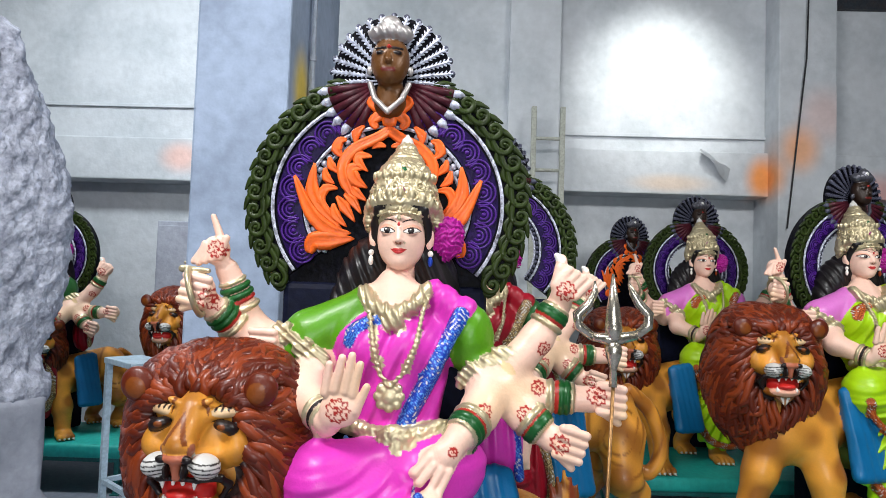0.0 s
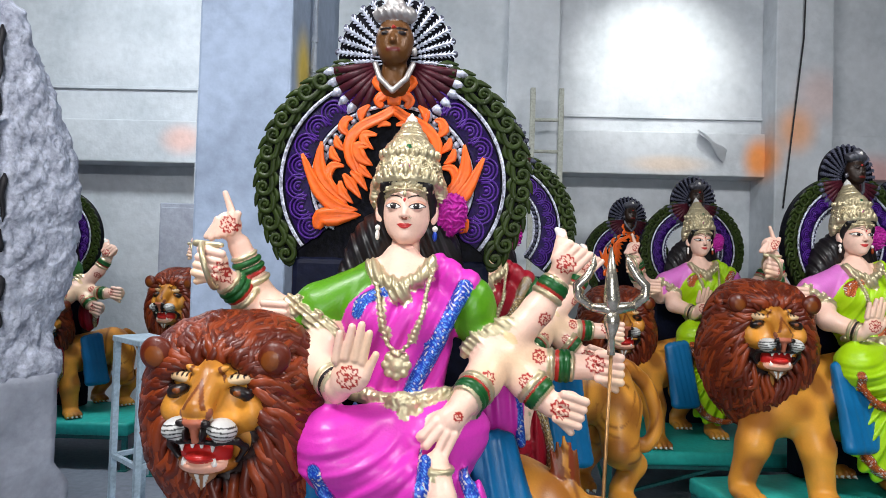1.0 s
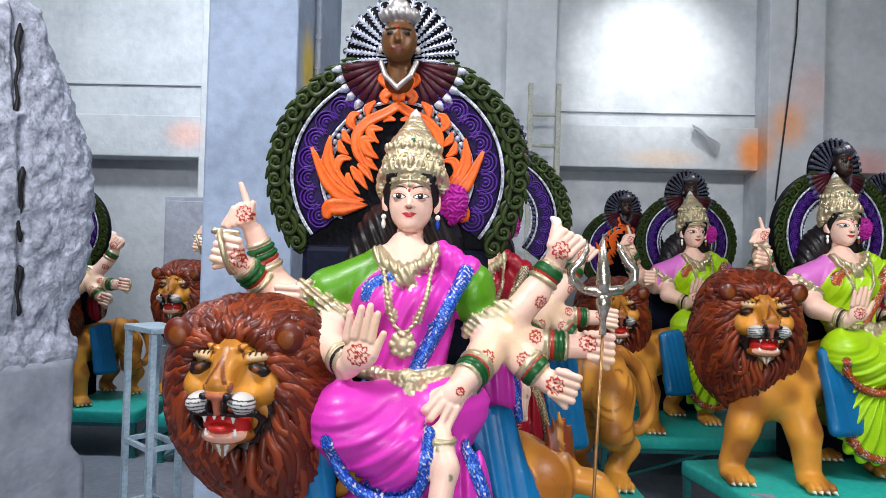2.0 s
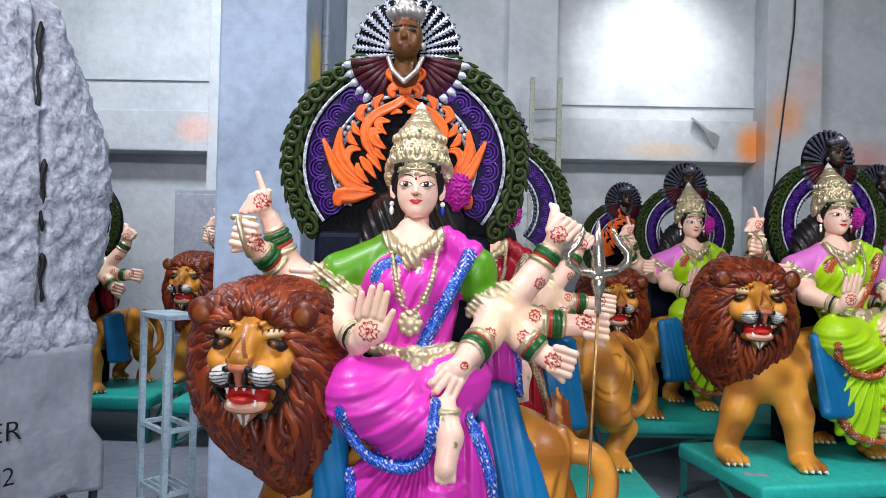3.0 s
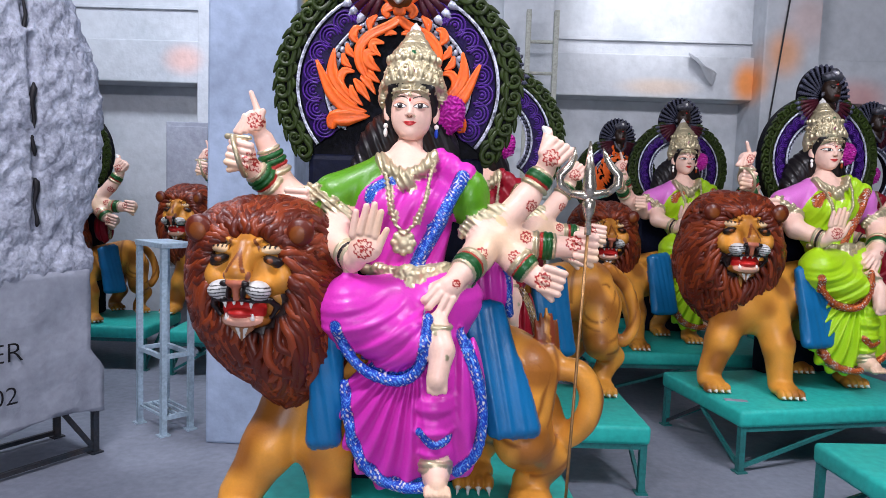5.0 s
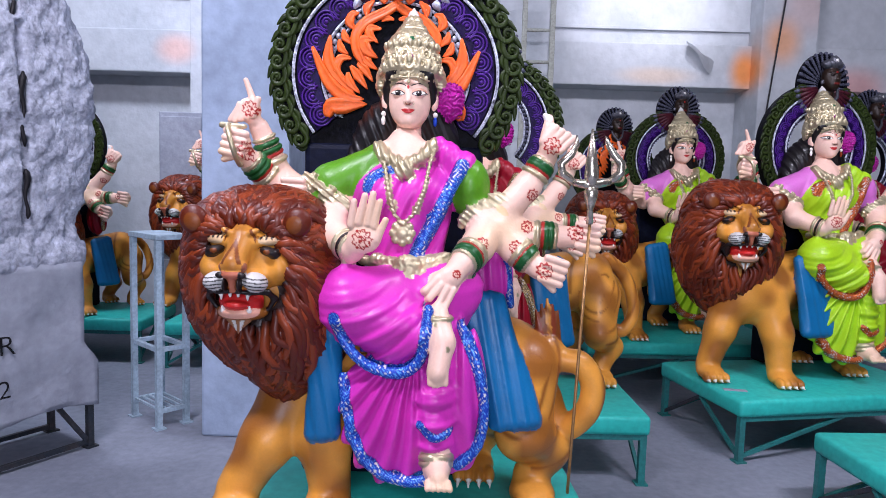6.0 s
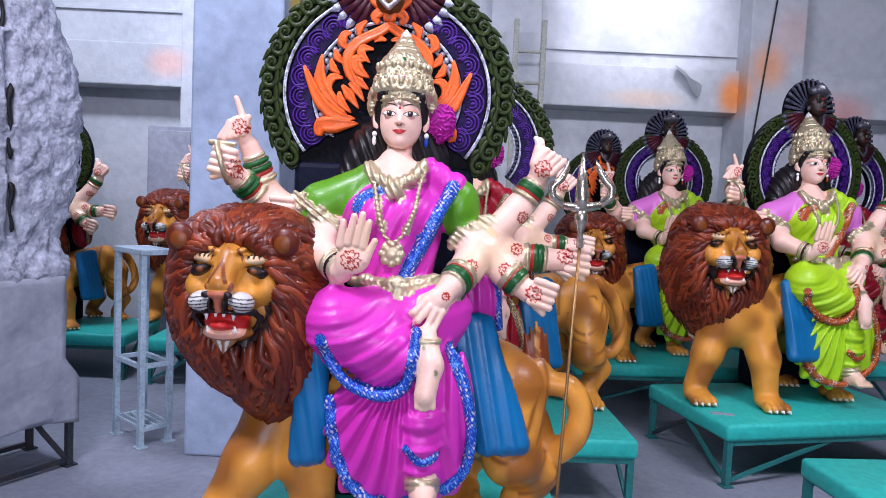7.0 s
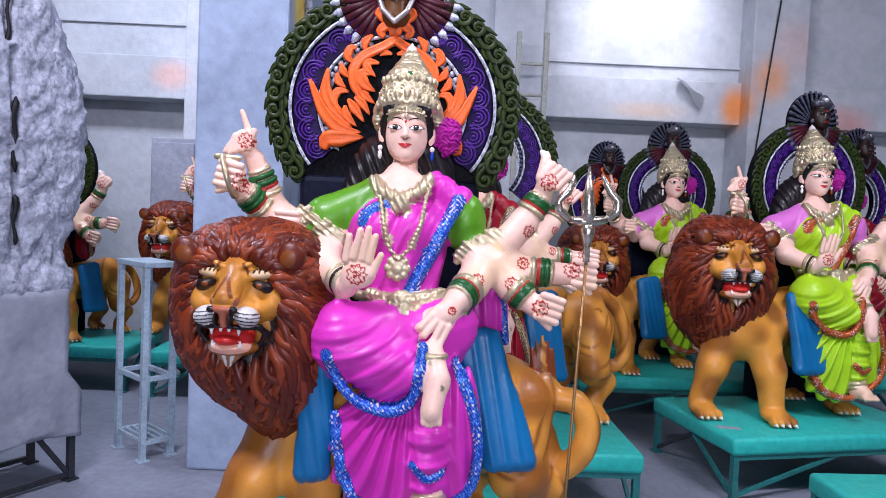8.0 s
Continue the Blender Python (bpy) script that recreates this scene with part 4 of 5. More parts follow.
def goddess_skin():
    body = []
    drape = folds(120, 0.0035, (0.85, 0.0, -0.4), 1.4)
    # trunk in its drape
    body += [ell((-0.011, -0.005, 0.956), (0.16, 0.1, 0.125), PINK, None, 0.04, drape), ell((-0.007, -0.020, 0.836), (0.135, 0.1, 0.16), PINK, None, 0.05, drape), cap((-0.096, 0.015, 0.990), (0.091, 0.015, 1.005), 0.074, 0.076, PINK, 0.03)]
    body += [ell((-0.078, -0.070, 0.964), (0.06, 0.055, 0.06), PINK, None, 0.05, drape), ell((0.063, -0.070, 0.969), (0.06, 0.055, 0.06), PINK, None, 0.05, drape), cap((-0.015, 0.030, 1.130), (-0.012, -0.025, 1.057), 0.056, 0.064, SKIN, 0.02), cap((-0.077, 0.020, 1.085), (0.059, 0.020, 1.089), 0.05, 0.05, SKIN, 0.03)]
    body += chain([(0.102, -0.010, 1.120), (0.172, -0.020, 1.059), (0.216, -0.010, 1.018)], [0.035, 0.045, 0.03], PINK, 0.03, drape)
    # blouse sleeves
    body += [cap((-0.104, 0.015, 1.065), (-0.241, 0.000, 0.986), 0.058, 0.076, GREEN, 0.03), cap((-0.241, 0.000, 0.986), (-0.266, -0.010, 0.958), 0.072, 0.066, GREEN, 0.02), ell((0.198, 0.000, 0.999), (0.065, 0.075, 0.085), GREEN, None, 0.03), ell((0.219, 0.000, 0.938), (0.06, 0.065, 0.05), GREEN, None, 0.02)]
    for a, b in (((-0.316, -0.060, 1.008), (-0.258, -0.080, 0.963)), ((-0.258, -0.080, 0.963), (-0.184, -0.080, 0.929)), ((0.177, -0.060, 0.890), (0.220, -0.070, 0.916)), ((0.220, -0.070, 0.916), (0.295, -0.050, 0.966))):
        a, b = np.array(a), np.array(b)
        for k in range(5):
            body += [ell(a + (b - a) * k / 4 + np.array([0, 0, 0.012 * (k % 2)]), (0.015, 0.012, 0.024), GOLD, rot(0, 40 * k, 0), 0.004, folds(380, 0.0022, (0.6, 0, 0.8), 3))]
    # arms to the viewer's left
    body += arm([(-0.217, -0.020, 0.922), (-0.233, -0.120, 0.851), (-0.139, -0.230, 0.807)], [0.055, 0.05, 0.036], ((1, 0.7, GOLD, 0.007), (1, 0.82, DARK, 0.005), (1, 0.92, GOLD, 0.006)))
    body += [ell((-0.104, -0.265, 0.842), (0.05, 0.02, 0.044), SKIN, rot(0, -12, 0), 0.02)]
    for a, b in (((-0.141, -0.270, 0.880), (-0.132, -0.275, 0.947)), ((-0.118, -0.272, 0.888), (-0.102, -0.278, 0.964)), ((-0.093, -0.272, 0.885), (-0.078, -0.278, 0.970)), ((-0.076, -0.270, 0.878), (-0.059, -0.275, 0.949)), ((-0.067, -0.270, 0.840), (-0.042, -0.275, 0.897))):
        body += [cap(a, b, 0.0125, 0.0095, SKIN, 0.004)]
    body += arm([(-0.200, -0.010, 0.913), (-0.292, -0.020, 0.935), (-0.332, -0.050, 0.960)], [0.05, 0.042, 0.034]) + fist((-0.350, -0.060, 0.969), (0, 0, 1), (-1, 0, 0.05), 1.05)
    body += arm([(-0.271, 0.020, 0.900), (-0.426, -0.010, 0.981), (-0.501, -0.090, 1.074)], [0.055, 0.04, 0.032], wrist(1, 0.35)) + fist((-0.517, -0.115, 1.108), (0.25, 0, 1), (-1, 0, 0.2), 1.05)
    body += arm([(-0.268, 0.050, 0.909), (-0.413, 0.010, 1.009), (-0.472, -0.040, 1.163)], [0.055, 0.04, 0.031], wrist(1, 0.35)) + fist((-0.500, -0.055, 1.215), (1, 0, 0.3), (-0.3, 0, -1), 0.95)
    body += [cap((-0.479, -0.065, 1.232), (-0.506, -0.070, 1.306), 0.0125, 0.008, SKIN, 0.006), ring((-0.522, -0.130, 1.102), (1, 0.2, 0.3), 0.062, 0.008, GOLD), cap((-0.559, -0.130, 1.162), (-0.485, -0.140, 1.158), 0.01, 0.007, GOLD, 0.004)]
    # arms to the viewer's right
    body += [ell((0.269, -0.020, 0.900), (0.075, 0.06, 0.055), SKIN, None, 0.03), cap((0.237, -0.030, 0.927), (0.300, -0.050, 0.917), 0.03, 0.026, PALE, 0.015)]
    body += arm([(0.311, -0.020, 0.920), (0.383, 0.000, 1.005), (0.442, 0.010, 1.099)], [0.05, 0.043, 0.034], wrist(1, 0.4)) + fist((0.471, 0.005, 1.155), (0.9, 0, -0.5), (0.6, 0, 0.6), 1.05)
    body += [cap((0.446, -0.010, 1.130), (0.443, -0.005, 1.222), 0.03, 0.014, SKIN, 0.015), cap((0.443, -0.010, 1.218), (0.429, -0.010, 1.232), 0.012, 0.008, WHITE, 0.008)]
    body += arm([(0.302, -0.030, 0.883), (0.394, -0.040, 0.854), (0.520, -0.050, 0.851)], [0.05, 0.04, 0.034], wrist(1, 0.18)) + fist((0.567, -0.060, 0.857), (0, 0, 1), (1, 0, -0.15), 1.08)
    body += arm([(0.293, -0.050, 0.862), (0.348, -0.070, 0.806), (0.419, -0.095, 0.751)], [0.054, 0.044, 0.033], wrist(1, 0.2)) + fist((0.458, -0.110, 0.751), (0.3, 0, 1), (1, 0, -0.3), 1.08)
    body += arm([(0.256, -0.060, 0.865), (0.226, -0.110, 0.814), (0.170, -0.190, 0.760)], [0.062, 0.05, 0.034], wrist(1, 0.3))
    body += [ell((0.140, -0.215, 0.728), (0.05, 0.028, 0.036), SKIN, rot(0, -35, 0), 0.015)]
    for a, b in (((0.109, -0.230, 0.729), (0.077, -0.240, 0.694)), ((0.121, -0.235, 0.712), (0.089, -0.245, 0.672)), ((0.138, -0.235, 0.702), (0.115, -0.245, 0.659)), ((0.155, -0.230, 0.697), (0.138, -0.240, 0.656))):
        body += [cap(a, b, 0.0125, 0.0095, SKIN, 0.004)]
    # folded leg, lap and hanging skirt
    knee = arcs((-0.173, -0.250, 0.832), 100, 0.005)
    body += [cap((0.110, -0.090, 0.637), (-0.156, -0.210, 0.666), 0.115, 0.088, PINK, 0.04, folds(60, 0.002, (0.5, 0, -1))), cap((-0.144, -0.215, 0.625), (0.059, -0.250, 0.571), 0.09, 0.06, PINK, 0.04, knee), ell((-0.018, -0.230, 0.547), (0.1, 0.06, 0.055), PINK, rot(0, 12, 0), 0.03, knee)]
    body += [ell((0.090, -0.090, 0.682), (0.16, 0.1, 0.09), PINK, None, 0.05, folds(90, 0.0025, (0.2, 0, -1), 1))]
    fan = pleats((0.057, -0.210, 0.562), 30, 0.0115)
    body += [ell((0.007, -0.210, 0.361), (0.175, 0.065, 0.19), PINK, None, 0.03, fan), ell((0.172, -0.190, 0.396), (0.1, 0.065, 0.2), PINK, None, 0.03, pleats((0.159, -0.190, 0.837), 46, 0.007)), ell((0.109, -0.240, 0.391), (0.055, 0.06, 0.12), PINK, None, 0.03, arcs((0.109, -0.250, 0.573), 105, 0.007))]
    body += [ell((0.286, 0.080, 0.691), (0.075, 0.05, 0.12), PINK, None, 0.03, folds(120, 0.004, (1, 0, 0.1))), cap((0.329, 0.050, 0.784), (0.349, 0.050, 0.611), 0.014, 0.014, BLUE, 0.006)]
    # feet
    body += chain([(0.113, -0.250, 0.623), (0.132, -0.290, 0.557), (0.119, -0.320, 0.491)], [0.034, 0.034, 0.031], SKIN, 0.015)
    body += [cap(np.array((0.099, -0.325, 0.492)) + (0.0105 * k, 0, 0), np.array((0.098, -0.332, 0.466 - 0.004 * (k in (1, 2)))) + (0.0115 * k, 0, 0), 0.0095, 0.0075, SKIN, 0.003) for k in range(5)]
    body += [cap((0.109, -0.285, 0.610), (0.142, -0.320, 0.544), 0.011, 0.009, GOLD, 0.004), ring((0.113, -0.250, 0.620), (0.1, 0, 1), 0.04, 0.008, GOLD)]
    body += chain([(0.116, -0.220, 0.290), (0.124, -0.250, 0.241), (0.130, -0.310, 0.227)], [0.042, 0.04, 0.03], SKIN, 0.015)
    body += [cap(np.array((0.101, -0.325, 0.225)) + (0.0145 * k, 0, 0), np.array((0.101, -0.345, 0.217)) + (0.016 * k, 0, 0), 0.0105, 0.009, SKIN, 0.003) for k in range(5)]
    body += [ring((0.119, -0.240, 0.260), (0, 0.3, 1), 0.044, 0.007, GOLD), ring((0.120, -0.245, 0.244), (0, 0.3, 1), 0.043, 0.006, GOLD)]
    # woven borders
    hems = [([(-0.181, -0.270, 0.614), (-0.152, -0.285, 0.546), (-0.084, -0.290, 0.492), (0.007, -0.295, 0.476), (0.064, -0.300, 0.508), (0.083, -0.300, 0.583), (0.087, -0.290, 0.650)], 0.017),
            ([(-0.165, -0.230, 0.447), (-0.143, -0.245, 0.349), (-0.105, -0.260, 0.270), (-0.043, -0.265, 0.218), (0.032, -0.270, 0.199), (0.092, -0.270, 0.202)], 0.019),
            ([(0.187, -0.225, 0.587), (0.234, -0.240, 0.490), (0.260, -0.250, 0.392), (0.246, -0.250, 0.297), (0.186, -0.250, 0.239)], 0.017),
            ([(0.072, -0.285, 0.354), (0.118, -0.290, 0.324), (0.158, -0.285, 0.340)], 0.011),
            ([(0.172, -0.065, 1.062), (0.144, -0.098, 0.998), (0.099, -0.115, 0.905), (0.049, -0.120, 0.810), (0.032, -0.110, 0.764)], 0.022),
            ([(-0.119, -0.092, 0.985), (-0.096, -0.085, 1.025), (-0.028, -0.085, 1.052)], 0.016)]
    hems = [(softened(pts), r) for pts, r in hems]
    for pts, r in hems:
        body += chain([np.array(q) + (0, 0.5 * r, 0) for q in pts], 0.66 * r, BLUE, 0.012)
    # jewellery
    body += chain([(-0.130, -0.080, 0.760), (-0.043, -0.122, 0.750), (0.054, -0.122, 0.753), (0.159, -0.080, 0.777)], 0.017, GOLD, 0.006)
    filigree = lambda p: 0.0028 * np.sin(190 * p[..., 0] + 2 * np.sin(150 * p[..., 2])) * np.sin(190 * p[..., 2] + 2 * np.sin(160 * p[..., 0]))
    body += chain([(-0.09, -0.11, 0.768), (-0.04, -0.14, 0.762), (0.015, -0.15, 0.758), (0.08, -0.14, 0.765), (0.13, -0.11, 0.778)], 0.019, GOLD, 0.006, filigree)
    body += [ell((0.016, -0.172, 0.752), (0.046, 0.024, 0.04), GOLD, None, 0.01, filigree), ell((0.018, -0.19, 0.716), (0.022, 0.016, 0.032), GOLD, None, 0.01, filigree)]
    body += chain([(-0.115, -0.120, 0.742), (-0.069, -0.150, 0.707), (-0.017, -0.140, 0.707)], 0.006, GLITTER, 0.003)
    body += chain([(-0.094, -0.030, 1.117), (-0.063, -0.068, 1.080), (-0.007, -0.088, 1.060), (0.045, -0.068, 1.083), (0.078, -0.030, 1.129)], 0.02, GOLD, 0.004, folds(260, 0.003, (1, 0, 0.3), 2))
    body += [ell((-0.005, -0.102, 1.045), (0.03, 0.014, 0.03), GOLD, None, 0.004, folds(260, 0.003, (1, 0, 0.6), 2))]
    body += chain([(-0.101, -0.035, 1.113), (-0.066, -0.095, 1.051), (-0.050, -0.134, 0.980), (-0.033, -0.138, 0.914), (-0.005, -0.135, 0.876), (0.033, -0.138, 0.916), (0.059, -0.134, 0.984), (0.072, -0.095, 1.067), (0.090, -0.035, 1.126)], 0.0062, GOLD, 0.002, folds(420, 0.0018, (0.3, 0, 1)))
    c = np.array((-0.005, -0.128, 0.851))
    body += [ell(c, (0.026, 0.014, 0.026), GOLD, None, 0.003)] + [ell(c + 0.028 * np.array([math.cos(a), 0, math.sin(a)]), (0.014, 0.011, 0.014), GOLD, None, 0.002) for a in np.linspace(0, 2 * math.pi, 9)[:-1]]
    sk = skin(body, 0.0038)
    v, p = sk[0], sk[2]
    for pts, r in hems:
        for a, b in zip(pts, pts[1:]):
            a, b = np.array(a), np.array(b)
            ab = (b - a)[[0, 2]]
            q = v[:, [0, 2]] - a[[0, 2]]
            t = np.clip(q @ ab / (ab @ ab), 0, 1)
            d = np.linalg.norm(q - t[:, None] * ab, axis=1)
            close = np.abs(v[:, 1] - (a + (b - a) * 0.5)[1]) < 0.06
            repaint((d < r * 1.12) & close, p, FOLD, [PINK])
            repaint((d < r) & close, p, BLUE, [PINK, FOLD])
    # woven glitter in the borders, worn gold, hand-painted henna
    g = np.sin(210 * v[:, 0] + 2.4 * np.sin(130 * v[:, 2])) * np.sin(210 * v[:, 2] + 2.4 * np.sin(140 * v[:, 0]))
    repaint(np.abs(g - 0.45) < 0.2, p, GLITTER, [BLUE])
    repaint(g < -0.72, p, GREYW, [BLUE])
    for c, r in (((-0.108, -0.285, 0.840), 0.032), ((-0.487, -0.090, 1.217), 0.026), ((-0.473, -0.130, 1.085), 0.034), ((0.454, -0.030, 1.135), 0.03), ((0.531, -0.090, 0.867), 0.026), ((0.433, -0.130, 0.752), 0.026), ((0.165, -0.240, 0.744), 0.012), ((0.398, -0.050, 0.978), 0.02), ((0.344, -0.110, 0.818), 0.022), ((0.237, -0.150, 0.827), 0.022), ((0.380, -0.080, 0.880), 0.02)):
        q = v - np.array(c)
        d = np.hypot(q[:, 0], q[:, 2])
        th = np.arctan2(q[:, 0], q[:, 2])
        mark = (np.abs(d - 0.8 * r - 0.1 * r * np.sin(9 * th)) < 0.0026) | ((d < 0.42 * r) & (np.sin(3 * th + 300 * d) > -0.2)) | ((d < 0.75 * r) & (np.sin(11 * th) > 0.8))
        repaint(mark & (np.abs(q[:, 1]) < 0.035), p, HENNA, [SKIN])
    # the skirt hangs long over the seat
    t = np.clip((0.62 - v[:, 2]) / 0.45, 0, 1)
    v[:, 2] -= 0.075 * t * t * (3 - 2 * t)
    return sk


def head_skin():
    H = np.array((-0.004, 0.040, 1.274))

    def at(x, y, z):
        return H + np.array([x, y, z])

    def chased(p):
        q = p - H
        th = np.arctan2(q[..., 0], -q[..., 1])
        a = np.sin(16 * th + 3 * np.sin(95 * q[..., 2])) * np.sin(105 * q[..., 2] + 2 * np.sin(8 * th))
        return -0.001 * a - 0.0018 * np.sin(30 * th + 4 * np.sin(120 * q[..., 2])) * np.sin(190 * q[..., 2] + 3 * np.sin(11 * th))
    out = [ell(at(0, 0.01, 0.012), (0.07, 0.09, 0.1), SKIN, None, 0.02), ell(at(0, -0.022, -0.034), (0.054, 0.055, 0.058), SKIN, None, 0.03), ell(at(0, -0.053, -0.074), (0.02, 0.02, 0.016), SKIN, None, 0.03),
           cap(at(0, 0.034, -0.07), at(-0.012, 0.032, -0.18), 0.043, 0.052, SKIN, 0.012)]
    out += [cap(at(0, -0.077, 0.016), at(0, -0.091, -0.014), 0.0055, 0.008, SKIN, 0.012), ell(at(0.008, -0.084, -0.017), (0.006, 0.007, 0.005), SKIN, None, 0.006), ell(at(-0.008, -0.084, -0.017), (0.006, 0.007, 0.005), SKIN, None, 0.006)]
    out += [ell(at(0, -0.074, -0.0395), (0.017, 0.009, 0.005), SKIN, None, 0.006), ell(at(0, -0.0735, -0.0475), (0.014, 0.009, 0.0055), SKIN, None, 0.006)]
    crown = []
    for e in (-1, 1):
        out += [ell(at(e * 0.034, -0.07, 0.01), (0.02, 0.011, 0.011), SKIN, rot(0, 0, e * 16), 0.006)]
        out += [ell(at(e * 0.08, 0.005, -0.012), (0.013, 0.02, 0.032), SKIN, rot(0, e * 8, 0), 0.004), ell(at(e * 0.084, -0.01, -0.048), (0.008, 0.008, 0.009), WHITE, None, 0.002), ell(at(e * 0.084, -0.012, -0.07), (0.007, 0.007, 0.015), WHITE if e < 0 else BLUE, None, 0.002)]
        # hair
        crown += chain([at(e * 0.02, -0.058, 0.094), at(e * 0.06, -0.045, 0.07), at(e * 0.074, -0.018, 0.03), at(e * 0.077, -0.0, -0.03)], [0.02, 0.016, 0.013, 0.008], HAIR, 0.006)
    curls = folds(170, 0.0025, (0.9, 0, 0.4), 2.0)
    crown += [ell(at(0, 0.06, 0.02), (0.092, 0.075, 0.115), HAIR, None, 0.02, curls), cap(at(-0.075, 0.06, -0.06), at(-0.155, 0.07, -0.2), 0.06, 0.06, HAIR, 0.03, curls), cap(at(0.07, 0.06, -0.06), at(0.12, 0.07, -0.2), 0.06, 0.05, HAIR, 0.03, curls),
            cap(at(-0.1, 0.07, -0.12), at(-0.07, 0.08, -0.24), 0.06, 0.05, HAIR, 0.03, curls)]
    crown += [ell(at(-0.1, 0.08, -0.12), (0.09, 0.05, 0.13), HAIR, rot(0, 20, 0), 0.03, curls), ell(at(0.09, 0.08, -0.13), (0.075, 0.05, 0.12), HAIR, rot(0, -16, 0), 0.03, curls)]
    # crown
    crown += [cap(at(0, 0.02, 0.088), at(0, 0.035, 0.15), 0.098, 0.086, GOLD, 0.004, chased), cap(at(0, 0.038, 0.16), at(0, 0.055, 0.215), 0.07, 0.05, GOLD, 0.008, chased), cap(at(0, 0.055, 0.22), at(0, 0.065, 0.25), 0.045, 0.034, GOLD, 0.006, chased),
            cap(at(0, 0.066, 0.255), at(0, 0.072, 0.283), 0.032, 0.018, GREYW, 0.004), cap(at(0, 0.072, 0.285), at(0, 0.076, 0.305), 0.013, 0.005, GREYW, 0.006)]
    crown += [ring(at(0, 0.02, 0.07), (0, 0.25, 1), 0.094, 0.011, GOLD), ring(at(0, 0.035, 0.157), (0, 0.2, 1), 0.08, 0.008, GOLD), ring(at(0, 0.056, 0.222), (0, 0.2, 1), 0.048, 0.007, GOLD)]
    for a in np.linspace(-1.9, 1.9, 13):
        crown += [ell(at(0.1 * math.sin(a), 0.02 - 0.1 * math.cos(a), 0.1 + 0.018 * math.cos(2 * a)), (0.01, 0.008, 0.017), GOLD, None, 0.004), ell(at(0.086 * math.sin(a), 0.035 - 0.088 * math.cos(a), 0.172), (0.008, 0.007, 0.013), GOLD, None, 0.004), ell(at(0.09 * math.sin(a), 0.02 - 0.106 * math.cos(a), 0.055 + 0.004 * math.cos(a)), (0.006, 0.006, 0.008), GOLD, None, 0.002)]
    for z, r, y, n in ((0.103, 0.1, 0.022, 11), (0.132, 0.094, 0.03, 10), (0.168, 0.072, 0.042, 8), (0.195, 0.062, 0.05, 7), (0.226, 0.046, 0.058, 6)):
        for i, a in enumerate(np.linspace(-1.75, 1.75, n)):
            d = np.array([math.sin(a), -math.cos(a), 0.25])
            c = at(r * math.sin(a), y - r * math.cos(a), z + 0.004 * (-1) ** i)
            crown += [ring(c, d, 0.012, 0.0036, GOLD), ell(c + d * 0.002, (0.005, 0.005, 0.005), GOLD, None, 0.001)]
    crown += [ell(at(-0.098, 0.03, 0.055), (0.018, 0.03, 0.045), GOLD, None, 0.01, chased), ell(at(0.098, 0.03, 0.055), (0.018, 0.03, 0.045), GOLD, None, 0.01, chased)]
    crown += [ell(at(0, -0.074, 0.125), (0.011, 0.008, 0.011), MAGENTA, None, 0.001), ell(at(0.004, -0.038, 0.185), (0.01, 0.008, 0.009), GEMG, None, 0.001)]
    out += chain([at(0, -0.078, 0.075), at(0, -0.092, 0.052)], 0.003, GOLD, 0.001) + [ell(at(0, -0.092, 0.045), (0.006, 0.004, 0.007), GOLD, None, 0.001), ell(at(0, -0.091, 0.028), (0.004, 0.003, 0.006), LIP, None, 0.001)]
    # brow chain, nose stud, and brown dots that paint in the nostrils' shade
    out += chain([at(-0.062, -0.06, 0.052), at(-0.03, -0.082, 0.06), at(0, -0.092, 0.058), at(0.03, -0.082, 0.06), at(0.062, -0.06, 0.052)], 0.003, GOLD, 0.001) + [ell(at(e * 0.0055, -0.0895, -0.0225), (0.0024, 0.003, 0.0016), NOSE, None, 0.001) for e in (-1, 1)] + [ell(at(0.0155, -0.087, -0.021), (0.0018, 0.0018, 0.0018), GOLD, None, 0.0008)]
    # flower
    petals = lambda p: 0.006 * np.sin(190 * p[..., 0] + 3 * np.sin(120 * p[..., 2])) * np.sin(190 * p[..., 2] + 2 * np.sin(150 * p[..., 0]))
    crown += [ell(at(0.13, 0.03, 0.0), (0.05, 0.04, 0.062), MAGENTA, None, 0.006, petals), ell(at(0.115, 0.05, 0.03), (0.035, 0.03, 0.04), MAGENTA, None, 0.01, petals)]
    sk = joined(skin(out, 0.0014), skin(crown, 0.0024))
    v, p = sk[0] - H, sk[2]
    # painted brows, lined almond eyes and lips
    front = v[:, 1] < -0.035
    for e in (-1, 1):
        u, w = (v[:, 0] - e * 0.034) * e, v[:, 2] - 0.0105
        w = w - 0.1 * u
        arch = 1 - np.minimum((u / 0.022) ** 2, 1.4)
        up, low = 0.0078 * arch, -0.0056 * arch
        repaint(front & (w > up) & (w < up + 0.011) & (np.abs(u) < 0.023), p, BLUSH, [SKIN])
        repaint(front & (w > low - 0.0018) & (w < up + 0.0034) & (u > -0.023) & (u < 0.028), p, DARK, [SKIN, BLUSH])
        repaint(front & (w > low) & (w < up) & (np.abs(u) < 0.021), p, WHITE, [DARK])
        repaint(front & (np.hypot(u + 0.001, w - 0.0014) < 0.0088), p, DARK, [WHITE])
        # a small white highlight painted into each pupil
        repaint(front & (np.hypot(v[:, 0] - e * 0.034 + 0.0025, w - 0.0045) < 0.0018), p, WHITE, [DARK])
        brow = 0.0255 + 0.007 * (1 - ((u - 0.004) / 0.026) ** 2)
        repaint(front & (np.abs(v[:, 2] - 0.0105 - brow) < 0.0019 - 0.0009 * np.clip(u / 0.028, 0, 1)) & (np.abs(u - 0.002) < 0.027), p, DARK, [SKIN, BLUSH])
